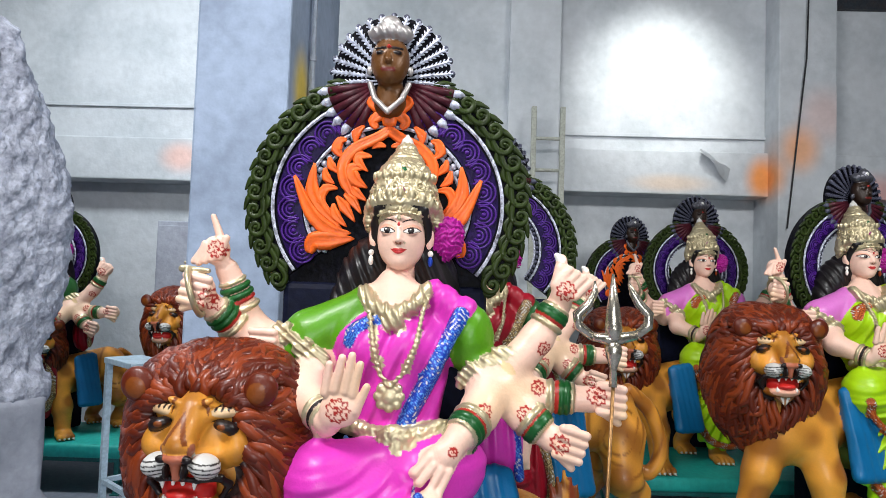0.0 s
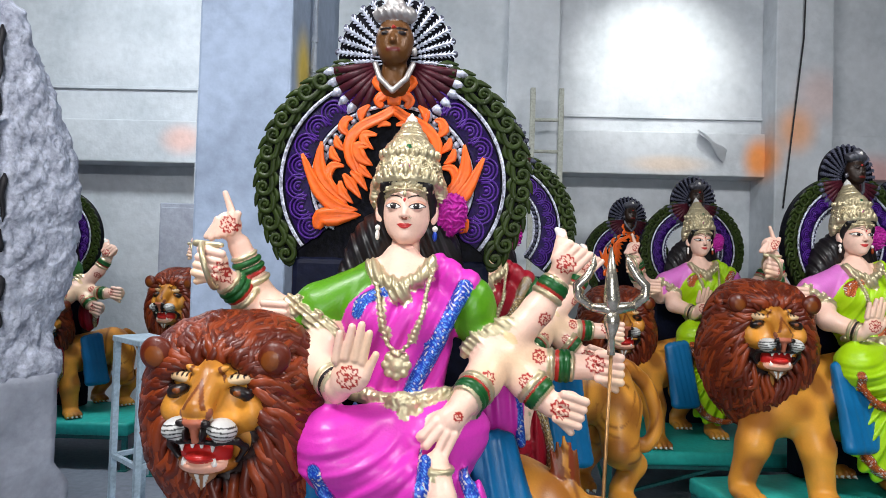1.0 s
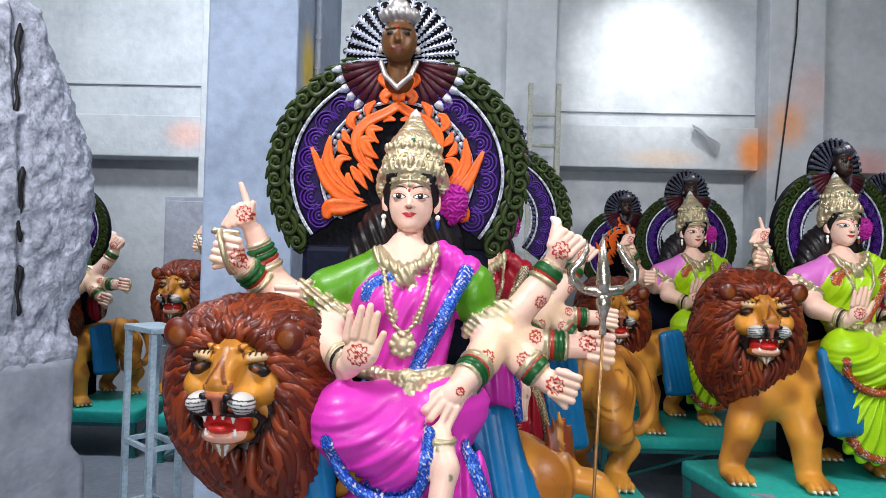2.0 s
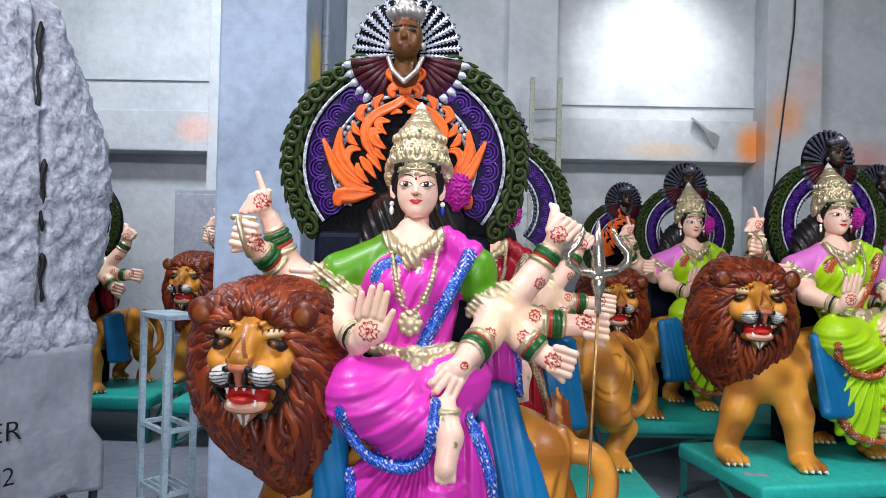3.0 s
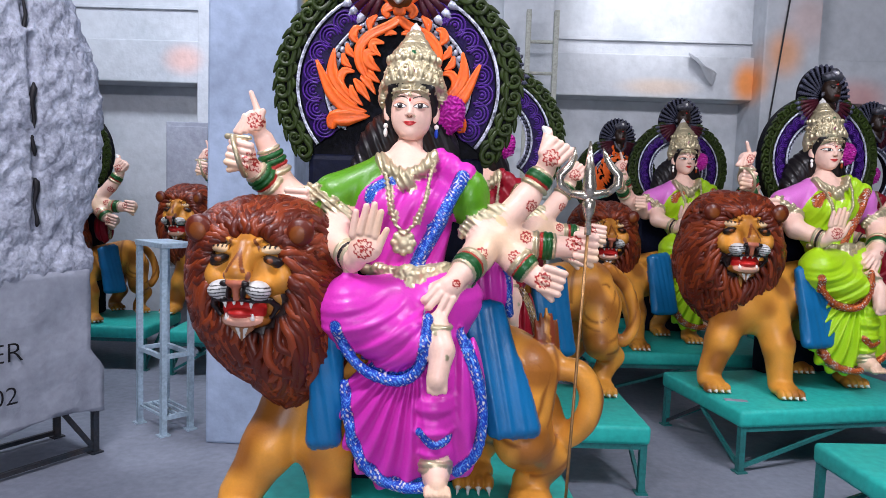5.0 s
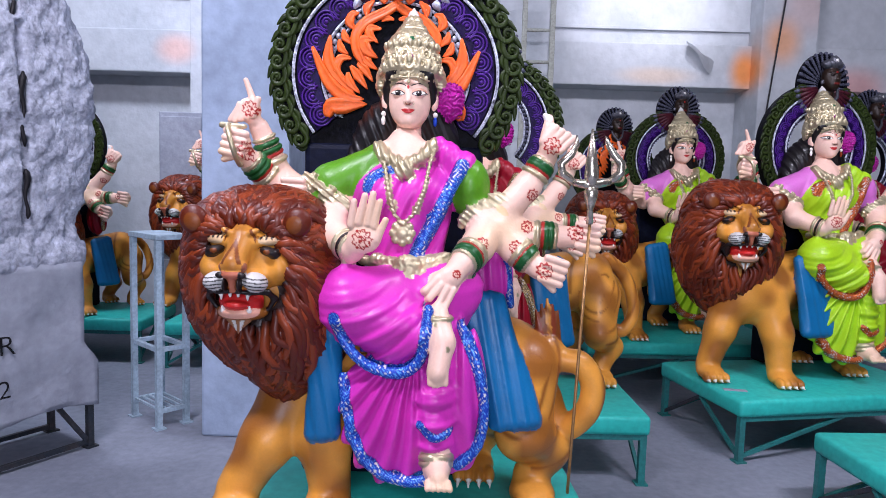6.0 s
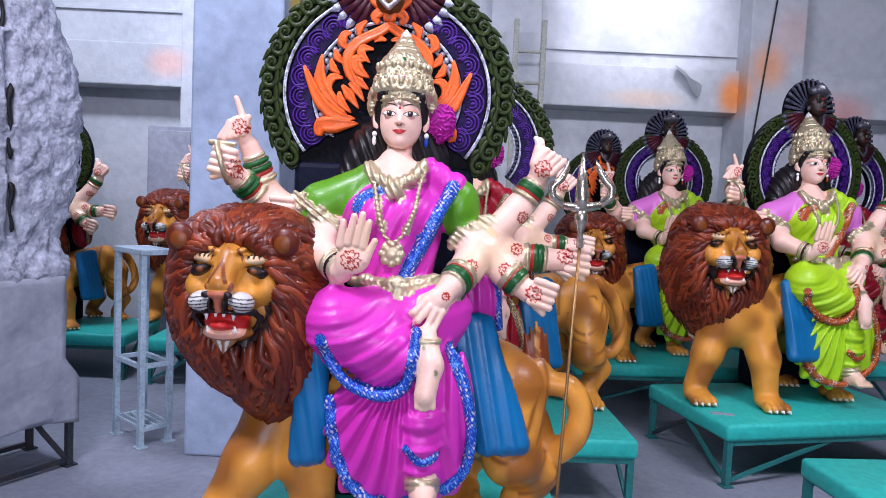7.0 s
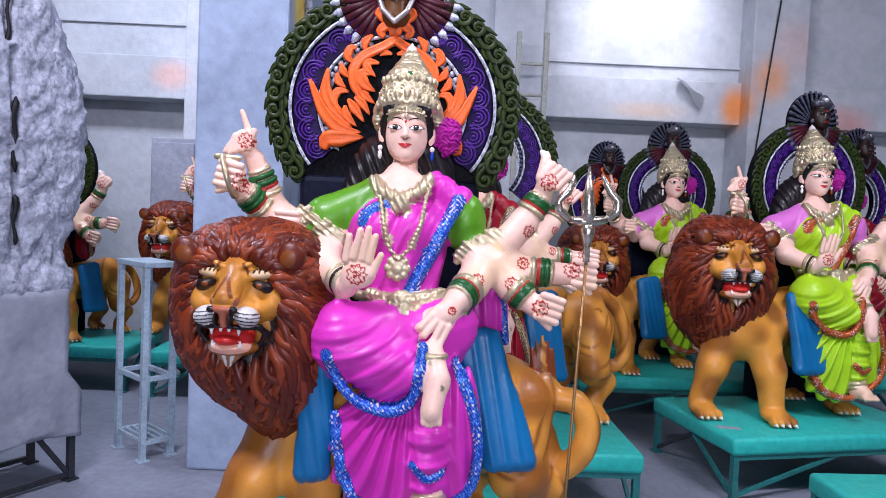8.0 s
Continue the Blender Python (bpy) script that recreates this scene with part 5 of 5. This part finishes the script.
    x = v[:, 0] / 0.0215
    z = v[:, 2] + 0.0435 - 0.0035 * x * x
    arch = np.clip(1 - x * x, 0, 1)
    repaint(front & (z < 0.0072 * arch * (1 - 0.3 * np.exp(-(x / 0.2) ** 2))) & (z > -0.0092 * arch), p, LIP, [SKIN])
    repaint(front & (np.abs(z) < 0.0008) & (np.abs(x) < 1.05), p, HENNA, [LIP, SKIN])
    return sk


IDOL = joined(goddess_skin(), head_skin())
SKIN_V = IDOL[0]
WASH = 0.5 + 0.5 * np.sin(16 * SKIN_V[:, 0] + 2 * np.sin(11 * SKIN_V[:, 2])) * np.sin(14 * SKIN_V[:, 2] + 9 * SKIN_V[:, 1])
WASH = np.clip(WASH * 1.2 - 0.45, 0, 0.6) * (IDOL[2] == SKIN) * (SKIN_V[:, 2] < 1.12)
IDOL = (*IDOL, (WASH, PALE))
STATUES = "seated goddess statues"
hero_goddess = statue("goddess_statue", IDOL, PAL_PINK, "painted many-armed goddess statue in a magenta drape and green blouse", "statue", STATUES)
hero_goddess.matrix_world = HERO
lime = statue("goddess_statue", IDOL, PAL_LIME, "painted many-armed goddess statue in a lime drape and lilac blouse", "statue", STATUES)
lime.matrix_world = pose(2.3, 3.78, 0.34, 0, 0, 3) @ Matrix.Scale(1.105, 4)
lime2 = copy_thing(lime, pose(1.84, 4.98, 0.34, 0, 0, 4))
lime3 = copy_thing(lime, pose(-1.46, 5.2, 0.34, 0, 0, 6))
red = statue("goddess_statue", IDOL, PAL_RED, "painted many-armed goddess statue in a dark red drape", "statue", STATUES)
red.matrix_world = pose(0.17, 3.08, 0.34, 0, 0, 6) @ Matrix.Scale(1.05, 4)
red2 = copy_thing(red, pose(-3.08, 4.85, 0.34, 0, 0, 0))
red3 = copy_thing(red, pose(3.12, 4.82, 0.34, 0, 0, 8))

# ---- carved halos behind the statues ----
PAL_MASK = palette((60, 34, 24), (40, 20, 14), (60, 34, 24), (40, 40, 60), (150, 150, 160))
PAL_MASK[SKIN] = ((96, 60, 26), 0.15)
PAL_MASK[GOLD] = ((176, 170, 168), 0.6)
PAL_MASK[LIP] = ((96, 30, 26), 0)
# darker mask colours for the back-row halos
PAL_DARKER_MASK = list(PAL_MASK)
PAL_DARKER_MASK[SKIN], PAL_DARKER_MASK[GOLD] = ((40, 26, 18), 0.1), ((84, 84, 92), 0.4)


def polar(r, a, y=0.0):
    """A point of the halo's face at radius r and the angle a from the top, in degrees."""
    return Vector((r * math.sin(radians(a)), y, 0.955 * r * math.cos(radians(a))))


def arc_plate(r0, r1, y0, y1, a0, a1, n=72):
    bm = bmesh.new()
    rows = []
    for i in range(n + 1):
        a = a0 + (a1 - a0) * i / n
        rows.append([bm.verts.new(polar(r, a, y)) for r, y in ((r0, y1), (r0, y0), ((r0 + r1) / 2, y0 - 0.006), (r1, y0), (r1, y1))])
    for one, two in zip(rows, rows[1:]):
        for k in range(5):
            bm.faces.new((one[k], one[(k + 1) % 5], two[(k + 1) % 5], two[k]))
    bm.faces.new(rows[0])
    bm.faces.new(rows[-1][::-1])
    return bm


def arc_tube(r, a0, a1, y, thick, n=60):
    return tube(bmesh.new(), [polar(r, a0 + (a1 - a0) * i / n, y) for i in range(n + 1)], thick, 6)


def leaf(bm, points, widths, y, thick=0.45, sides=8):
    """A fleshy carved leaf along points given as (x, z)."""
    pts = [Vector((x, 0, z)) for x, z in points]
    fine, ww = [], []
    n = len(pts) - 1
    for i in range(n):
        p = [pts[max(i - 1, 0)], pts[i], pts[i + 1], pts[min(i + 2, n)]]
        for k in range(4):
            t = k / 4
            fine.append(0.5 * (2 * p[1] + (p[2] - p[0]) * t + (2 * p[0] - 5 * p[1] + 4 * p[2] - p[3]) * t * t + (3 * p[1] - p[0] - 3 * p[2] + p[3]) * t ** 3))
            ww.append(widths[i] + (widths[i + 1] - widths[i]) * t)
    fine.append(pts[-1])
    ww.append(widths[-1])
    before = set(bm.verts)
    tube(bm, fine, ww, sides)
    made = [v for v in bm.verts if v not in before]
    for i, v in enumerate(made):
        c, w = fine[i // sides], max(ww[i // sides], 1e-4)
        groove = 1 - 0.75 * math.exp(-(math.hypot(v.co.x - c.x, v.co.z - c.z) / w / 0.35) ** 2)
        v.co.y = v.co.y * thick * groove + y
    return bm


def spiral(turns, r0, r1, n, start=0.0, flip=1):
    return [((r0 + (r1 - r0) * i / n) * math.sin(start + flip * turns * 2 * math.pi * i / n), (r0 + (r1 - r0) * i / n) * math.cos(start + flip * turns * 2 * math.pi * i / n)) for i in range(n + 1)]


def scroll_mesh():
    bm = bmesh.new()
    leaf(bm, [(x + 0.006, z + 0.012) for x, z in spiral(1.25, 0.004, 0.03, 10, 0.4)] + [(0.012, -0.035), (-0.012, -0.05)], [0.008] * 8 + [0.0105, 0.0105, 0.0105, 0.008, 0.003], -0.012, 0.9, 7)
    leaf(bm, [(-0.022, -0.045), (-0.03, -0.01), (-0.026, 0.03)], [0.009, 0.013, 0.003], -0.008, 0.7, 6)
    leaf(bm, [(0.014, -0.05), (0.036, -0.03), (0.04, 0.0)], [0.009, 0.013, 0.003], -0.008, 0.7, 6)
    leaf(bm, [(-0.01, 0.034), (0.012, 0.05), (0.032, 0.04)], [0.006, 0.009, 0.003], -0.006, 0.7, 6)
    ball(bm, (0.006, -0.016, 0.012), 0.008, u=8, v=5)
    return bm


def swirl_mesh():
    bm = bmesh.new()
    for r in (0.014, 0.026, 0.038):
        tube(bm, [Vector((r * math.sin(a), -0.008, r * math.cos(a) - 0.008)) for a in np.linspace(-2.3, 2.3, 15)], 0.0032, 6)
    ball(bm, (0, -0.008, -0.006), 0.007, u=8, v=5)
    return bm


def spike_mesh():
    bm = bmesh.new()
    tube(bm, [(0, -0.004, 0.05), (0, -0.012, 0.12), (0, -0.01, 0.19), (0, -0.008, 0.2)], [0.003, 0.0045, 0.0055, 0.002], 6)
    for k in range(9):
        z = 0.075 + 0.0135 * k
        for e in (-1, 1):
            tube(bm, [(0, -0.012, z), (e * (0.006 + 0.00075 * k), -0.01, z + 0.011)], [0.0034, 0.0022], 5)
    return bm


def mask_skin():
    def at(x, y, z):
        return np.array([x, y - 0.05, z])
    out = [ell(at(0, 0, 0), (0.058, 0.05, 0.072), SKIN, None, 0.01), ell(at(0, -0.02, -0.04), (0.042, 0.034, 0.04), SKIN, None, 0.02), cap(at(0, -0.045, 0.01), at(0, -0.058, -0.014), 0.007, 0.01, SKIN, 0.008),
           cap(at(-0.014, -0.048, -0.04), at(0.014, -0.048, -0.04), 0.007, 0.007, LIP, 0.004), cap(at(0, 0.02, -0.06), at(0, 0.03, -0.12), 0.036, 0.05, SKIN, 0.01)]
    for e in (-1, 1):
        out += [ell(at(e * 0.025, -0.043, 0.012), (0.014, 0.008, 0.006), DARK, None, 0.003), cap(at(e * 0.012, -0.048, 0.026), at(e * 0.042, -0.036, 0.026), 0.004, 0.003, DARK, 0.002), ell(at(e * 0.062, 0.0, -0.03), (0.009, 0.009, 0.016), GOLD, None, 0.002)]
        out += [ell(at(e * 0.04, -0.01, 0.072), (0.022, 0.024, 0.018), GOLD, None, 0.006)]
        out += chain([at(e * 0.058, 0.0, -0.07), at(e * 0.04, -0.02, -0.12), at(0, -0.03, -0.16)], 0.009, GOLD, 0.003)
    out += [ell(at(0, -0.004, 0.082), (0.07, 0.045, 0.03), GOLD, None, 0.008, folds(300, 0.002, (1, 0, 0.5))), ell(at(0, -0.02, 0.105), (0.032, 0.024, 0.026), GOLD, None, 0.006), ell(at(0, -0.036, 0.1), (0.012, 0.014, 0.012), GREYW, None, 0.002), ell(at(0, -0.05, 0.03), (0.006, 0.004, 0.006), HENNA, None, 0.001)]
    return skin(out, 0.004)


def halo(m, label, flames=True, low=0.0, bright=False):
    """A carved arch on a slate block: banded ring, scroll border, pearls, flame leaves and a feathered crest with a mask."""
    top = tagged(empty("halo_arch", m), label, "carved halo", "carved halos behind the statues")
    zc = 1.375
    # back-row halos get the darker silver
    silver = HALO_SILVER if bright else HALO_DARKER_SILVER
    def up(ob, loc=(0, 0, zc), turn=0.0, size=1.0):
        ob.matrix_basis = Matrix.Translation(loc) @ Matrix.Rotation(radians(turn), 4, "Y") @ Matrix.Scale(size, 4)
        return ob
    A = 128
    up(part("backing_ring", arc_plate(0.235, 0.425, -0.005, 0.05, -A, A), HALO_BLACK, top, "black ring with flaked silver dust"))
    band = up(part("purple_band", arc_plate(0.262, 0.338, -0.016, 0.0, -A, A), HALO_PURPLE, top, "deep purple painted band"))
    for r, y, t in ((0.35, -0.02, 0.006), (0.252, -0.018, 0.006), (0.226, -0.004, 0.006)):
        up(part("rim", arc_tube(r, -A, A, y, t), HALO_RIM, top, "thin silver painted rim"), smooth_loc)
    first = None
    for i in range(19):
        a = -A + 7 + (2 * A - 14) * i / 18
        if abs(a) < 26:
            continue
        if first is None:
            first = ob = part("swirl", swirl_mesh(), HALO_LILAC, band, smooth=True)
        else:
            ob = new("swirl", first.data)
            ob.parent = band
        p = polar(0.302, a, -0.014)
        ob.matrix_basis = Matrix.Translation(p) @ Matrix.Rotation(radians(a), 4, "Y")
    first = None
    for i in range(31):
        a = -A + 3 + (2 * A - 6) * i / 30
        if abs(a) < 22:
            continue
        if first is None:
            first = ob = part("scroll_leaf", scroll_mesh(), HALO_OLIVE, top, smooth=True)
        else:
            ob = new("scroll_leaf", first.data)
            ob.parent = top
        p = polar(0.406, a, -0.006)
        ob.matrix_basis = Matrix.Translation(p + Vector((0, 0, zc))) @ Matrix.Rotation(radians(a + (64 if a > 0 else -64)), 4, "Y") @ Matrix.Diagonal((-0.9 if a < 0 else 0.9, 1.25, 0.9, 1))
    first = None
    for i in range(44):
        a = -A + 2 * A * i / 43
        if abs(a) < 20:
            continue
        if first is None:
            first = ob = part("pearl", ball(bmesh.new(), (0, 0, 0), 0.0105), silver, top, smooth=True)
        else:
            ob = new("pearl", first.data)
            ob.parent = top
        ob.matrix_basis = Matrix.Translation(polar(0.238, a, -0.008) + Vector((0, 0, zc)))
    if flames:
        bm = bmesh.new()
        rim_pts = [polar(0.24, a) for a in np.linspace(-150, 150, 40)]
        for y in (0.004, 0.034):
            bm.faces.new([bm.verts.new((p.x, y, p.z)) for p in rim_pts])
        bm.verts.ensure_lookup_table()
        for i in range(40):
            bm.faces.new((bm.verts[i], bm.verts[(i + 1) % 40], bm.verts[40 + (i + 1) % 40], bm.verts[40 + i]))
        box(bm, (-0.3, 0.008, -0.33), (0.3, 0.03, -0.15), 0.004)
        up(part("inner_panel", bm, HALO_BLACK, top, "black inner panel behind the flame leaves"))
        for e in (-1, 1):
            lines = [([(-0.104, -0.089), (-0.168, -0.082), (-0.23, -0.027), (-0.284, 0.082)], [0.016, 0.019, 0.018, 0.004]),
                     ([(-0.134, -0.075), (-0.198, -0.015), (-0.228, 0.045), (-0.223, 0.122)], [0.012, 0.015, 0.017, 0.003]),
                     ([(-0.093, -0.105), (-0.168, -0.112), (-0.216, -0.118), (-0.228, -0.153)], [0.015, 0.024, 0.024, 0.009]),
                     ([(-0.161, -0.03), (-0.2, 0.007), (-0.186, 0.046), (-0.15, 0.046)], [0.009, 0.012, 0.012, 0.003]),
                     ([(-0.118, -0.07), (-0.154, -0.035), (-0.161, 0.0)], [0.011, 0.014, 0.004]),
                     ([(-0.093, -0.055), (-0.127, -0.01), (-0.152, 0.022)], [0.012, 0.015, 0.004]),
                     ([(-0.075, -0.03), (-0.105, 0.012), (-0.13, 0.03)], [0.012, 0.014, 0.004]),
                     ([(-0.082, -0.005), (-0.127, 0.062), (-0.136, 0.123), (-0.099, 0.171), (-0.035, 0.204), (0.002, 0.23)], [0.013, 0.0145, 0.0145, 0.0145, 0.014, 0.012]),
                     ([(0.002, 0.23), (0.0, 0.262), (-0.026, 0.274), (-0.05, 0.254), (-0.036, 0.234)], [0.012, 0.014, 0.014, 0.013, 0.007]),
                     ([(-0.1, 0.182), (-0.1, 0.215), (-0.076, 0.24)], [0.009, 0.013, 0.003]),
                     ([(-0.135, 0.14), (-0.158, 0.165), (-0.148, 0.192), (-0.128, 0.196)], [0.009, 0.014, 0.011, 0.003]),
                     ([(-0.142, 0.09), (-0.172, 0.115), (-0.178, 0.142)], [0.008, 0.012, 0.003]),
                     ([(-0.16, 0.06), (-0.185, 0.078), (-0.192, 0.108)], [0.008, 0.012, 0.004]),
                     ([(-0.06, 0.05), (-0.1, 0.075), (-0.108, 0.108), (-0.07, 0.112)], [0.012, 0.018, 0.016, 0.004]),
                     ([(-0.06, 0.1), (-0.09, 0.128), (-0.085, 0.148), (-0.05, 0.146)], [0.009, 0.013, 0.012, 0.003]),
                     ([(-0.06, 0.01), (-0.095, 0.035), (-0.108, 0.055)], [0.012, 0.014, 0.004]),
                     ([(-0.05, 0.17), (-0.03, 0.182), (-0.008, 0.178)], [0.007, 0.009, 0.003]),
                     ([(0.0, 0.27), (-0.03, 0.295), (-0.056, 0.315), (-0.04, 0.335)], [0.012, 0.018, 0.014, 0.004]),
                     ([(0.0, 0.31), (-0.026, 0.335), (-0.03, 0.36)], [0.012, 0.015, 0.004])]
            for pts, ww in lines:
                ww = [ww[0] * 0.15] + [w * 1.25 for w in ww[1:]]
                up(part("flame_leaf", leaf(bmesh.new(), [(-e * x, z) for x, z in pts], ww, -0.03, 0.7, 16), HALO_ORANGE, top, "orange painted carved leaf", True))
        up(part("flame_leaf", leaf(bmesh.new(), [(0, 0.24), (0, 0.31), (0, 0.37)], [0.02, 0.03, 0.004], -0.034, 0.6, 14), HALO_ORANGE, top, "orange painted carved leaf", True))
    # feathered crest
    bm = bmesh.new()
    ring_pts = [Vector((0.183 * math.sin(a), -0.004, 0.39 + 0.2 * math.cos(a))) for a in np.linspace(-2.0, 2.0, 40)]
    mid = [bm.verts.new((0, y, 0.37)) for y in (-0.008, 0.03)]
    front, rear = [bm.verts.new(p) for p in ring_pts], [bm.verts.new(p + Vector((0, 0.03, 0))) for p in ring_pts]
    for i in range(39):
        bm.faces.new((mid[0], front[i], front[i + 1]))
        bm.faces.new((mid[1], rear[i + 1], rear[i]))
        bm.faces.new((front[i], rear[i], rear[i + 1], front[i + 1]))
    bm.faces.new((mid[0], mid[1], rear[0], front[0]))
    bm.faces.new((mid[0], front[-1], rear[-1], mid[1]))
    crest = up(part("crest_plate", bm, HALO_BLACK, top, "black fan-shaped crest"))
    first = None
    for i in range(19):
        a = -108 + 12 * i
        if first is None:
            first = ob = part("feather", spike_mesh(), silver, crest, "silver-edged carved feather")
        else:
            ob = new("feather", first.data)
            ob.parent = crest
            tagged(ob, "silver-edged carved feather")
        ob.matrix_basis = Matrix.Translation((0, -0.006, 0.39)) @ Matrix.Rotation(radians(a), 4, "Y") @ Matrix.Diagonal((1, 1, 0.94 + 0.07 * math.cos(radians(a)), 1))
        bud = new("crest_bud", pearl_mesh)
        bud.parent = crest
        bud.matrix_basis = Matrix.Translation((0.186 * math.sin(radians(a)), -0.006, 0.39 + 0.2 * math.cos(radians(a)))) @ Matrix.Scale(1.25, 4)
    for e in (-1, 1):
        for k in range(6):
            a = radians(100 + 11 * k)
            d = Vector((e * math.sin(a), 0, math.cos(a)))
            b = Vector((e * 0.03, -0.02, 0.375))
            part("ray", tube(bmesh.new(), [b + d * 0.03, b + d * 0.1, b + d * 0.165], [0.008, 0.0125, 0.014], 8), HALO_MAROON, crest, "maroon painted carved ray", True)
            part("ray_tip", tube(bmesh.new(), [b + d * 0.165, b + d * 0.18, b + d * 0.2], [0.0135, 0.015, 0.004], 8), silver, crest, "silver tip", True)
    mask = statue("mask", MASK, PAL_MASK if bright else PAL_DARKER_MASK, "dark bronze painted carved mask with a silver crown", "")
    mask.parent = top
    mask.matrix_basis = Matrix.Translation((0.0, -0.01, zc + 0.43))
    # slate block behind the seat
    part("back_block", box(bmesh.new(), (-0.31, -0.02, low), (0.31, 0.1, 1.135), 0.02), SLATE, top, "slate blue plaster block")
    return top


smooth_loc = (0, 0, 1.375)
bm = ball(bmesh.new(), (0, 0, 0), 0.0085)
pearl_mesh = bpy.data.meshes.new("crest_bud")
bm.to_mesh(pearl_mesh)
bm.free()
pearl_mesh.materials.append(HALO_DARKER_SILVER)
MASK = mask_skin()
halo(pose(-0.165, 2.03, 0.40, 0, 0, 0) , "carved halo arch with purple band, olive scrolls and orange flame leaves", True, -0.045, True)
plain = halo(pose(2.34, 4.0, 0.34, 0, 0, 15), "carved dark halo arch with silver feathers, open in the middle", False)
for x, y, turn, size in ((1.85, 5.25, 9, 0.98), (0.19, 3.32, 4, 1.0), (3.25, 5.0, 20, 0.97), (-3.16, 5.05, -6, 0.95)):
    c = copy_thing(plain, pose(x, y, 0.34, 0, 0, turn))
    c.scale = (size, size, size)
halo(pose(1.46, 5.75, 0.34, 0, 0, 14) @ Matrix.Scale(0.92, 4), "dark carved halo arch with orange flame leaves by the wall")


def trident():
    t = tagged(empty("trident", pose(0, 0, 0)), "silver trident on a thin bronze rod held by the statue", "trident")
    part("rod", tube(bmesh.new(), [(0.467, 1.735, 1.305), (0.443, 1.735, 0.541), (0.440, 1.735, 0.440)], 0.005, 8), BRONZE, t, "thin bronze rod", True)
    part("shaft", tube(bmesh.new(), [(0.466, 1.735, 1.296), (0.466, 1.735, 1.341), (0.466, 1.735, 1.376), (0.466, 1.735, 1.393), (0.466, 1.735, 1.420)], [0.011, 0.009, 0.02, 0.022, 0.012], 12), SILVER, t, "turned silver shaft", True)
    part("centre_blade", tube(bmesh.new(), [(0.465, 1.735, 1.411), (0.465, 1.735, 1.446), (0.463, 1.735, 1.498), (0.461, 1.735, 1.585)], [0.018, 0.023, 0.017, 0.003], 10), SILVER, t, "ribbed silver blade", True)
    part("crossbar", tube(bmesh.new(), [(0.412, 1.735, 1.421), (0.465, 1.735, 1.416), (0.522, 1.735, 1.428)], [0.012, 0.017, 0.012], 10), SILVER, t, "silver crossbar", True)
    part("prong", tube(bmesh.new(), [(0.412, 1.735, 1.421), (0.376, 1.735, 1.448), (0.371, 1.735, 1.478), (0.400, 1.735, 1.505), (0.416, 1.735, 1.537), (0.415, 1.735, 1.565)], [0.011, 0.014, 0.013, 0.012, 0.009, 0.002], 10), SILVER, t, "curved silver prong", True)
    part("prong", tube(bmesh.new(), [(0.522, 1.735, 1.428), (0.552, 1.735, 1.454), (0.554, 1.735, 1.483), (0.529, 1.735, 1.509), (0.510, 1.735, 1.540), (0.502, 1.735, 1.564)], [0.011, 0.014, 0.013, 0.012, 0.009, 0.002], 10), SILVER, t, "curved silver prong", True)


trident()
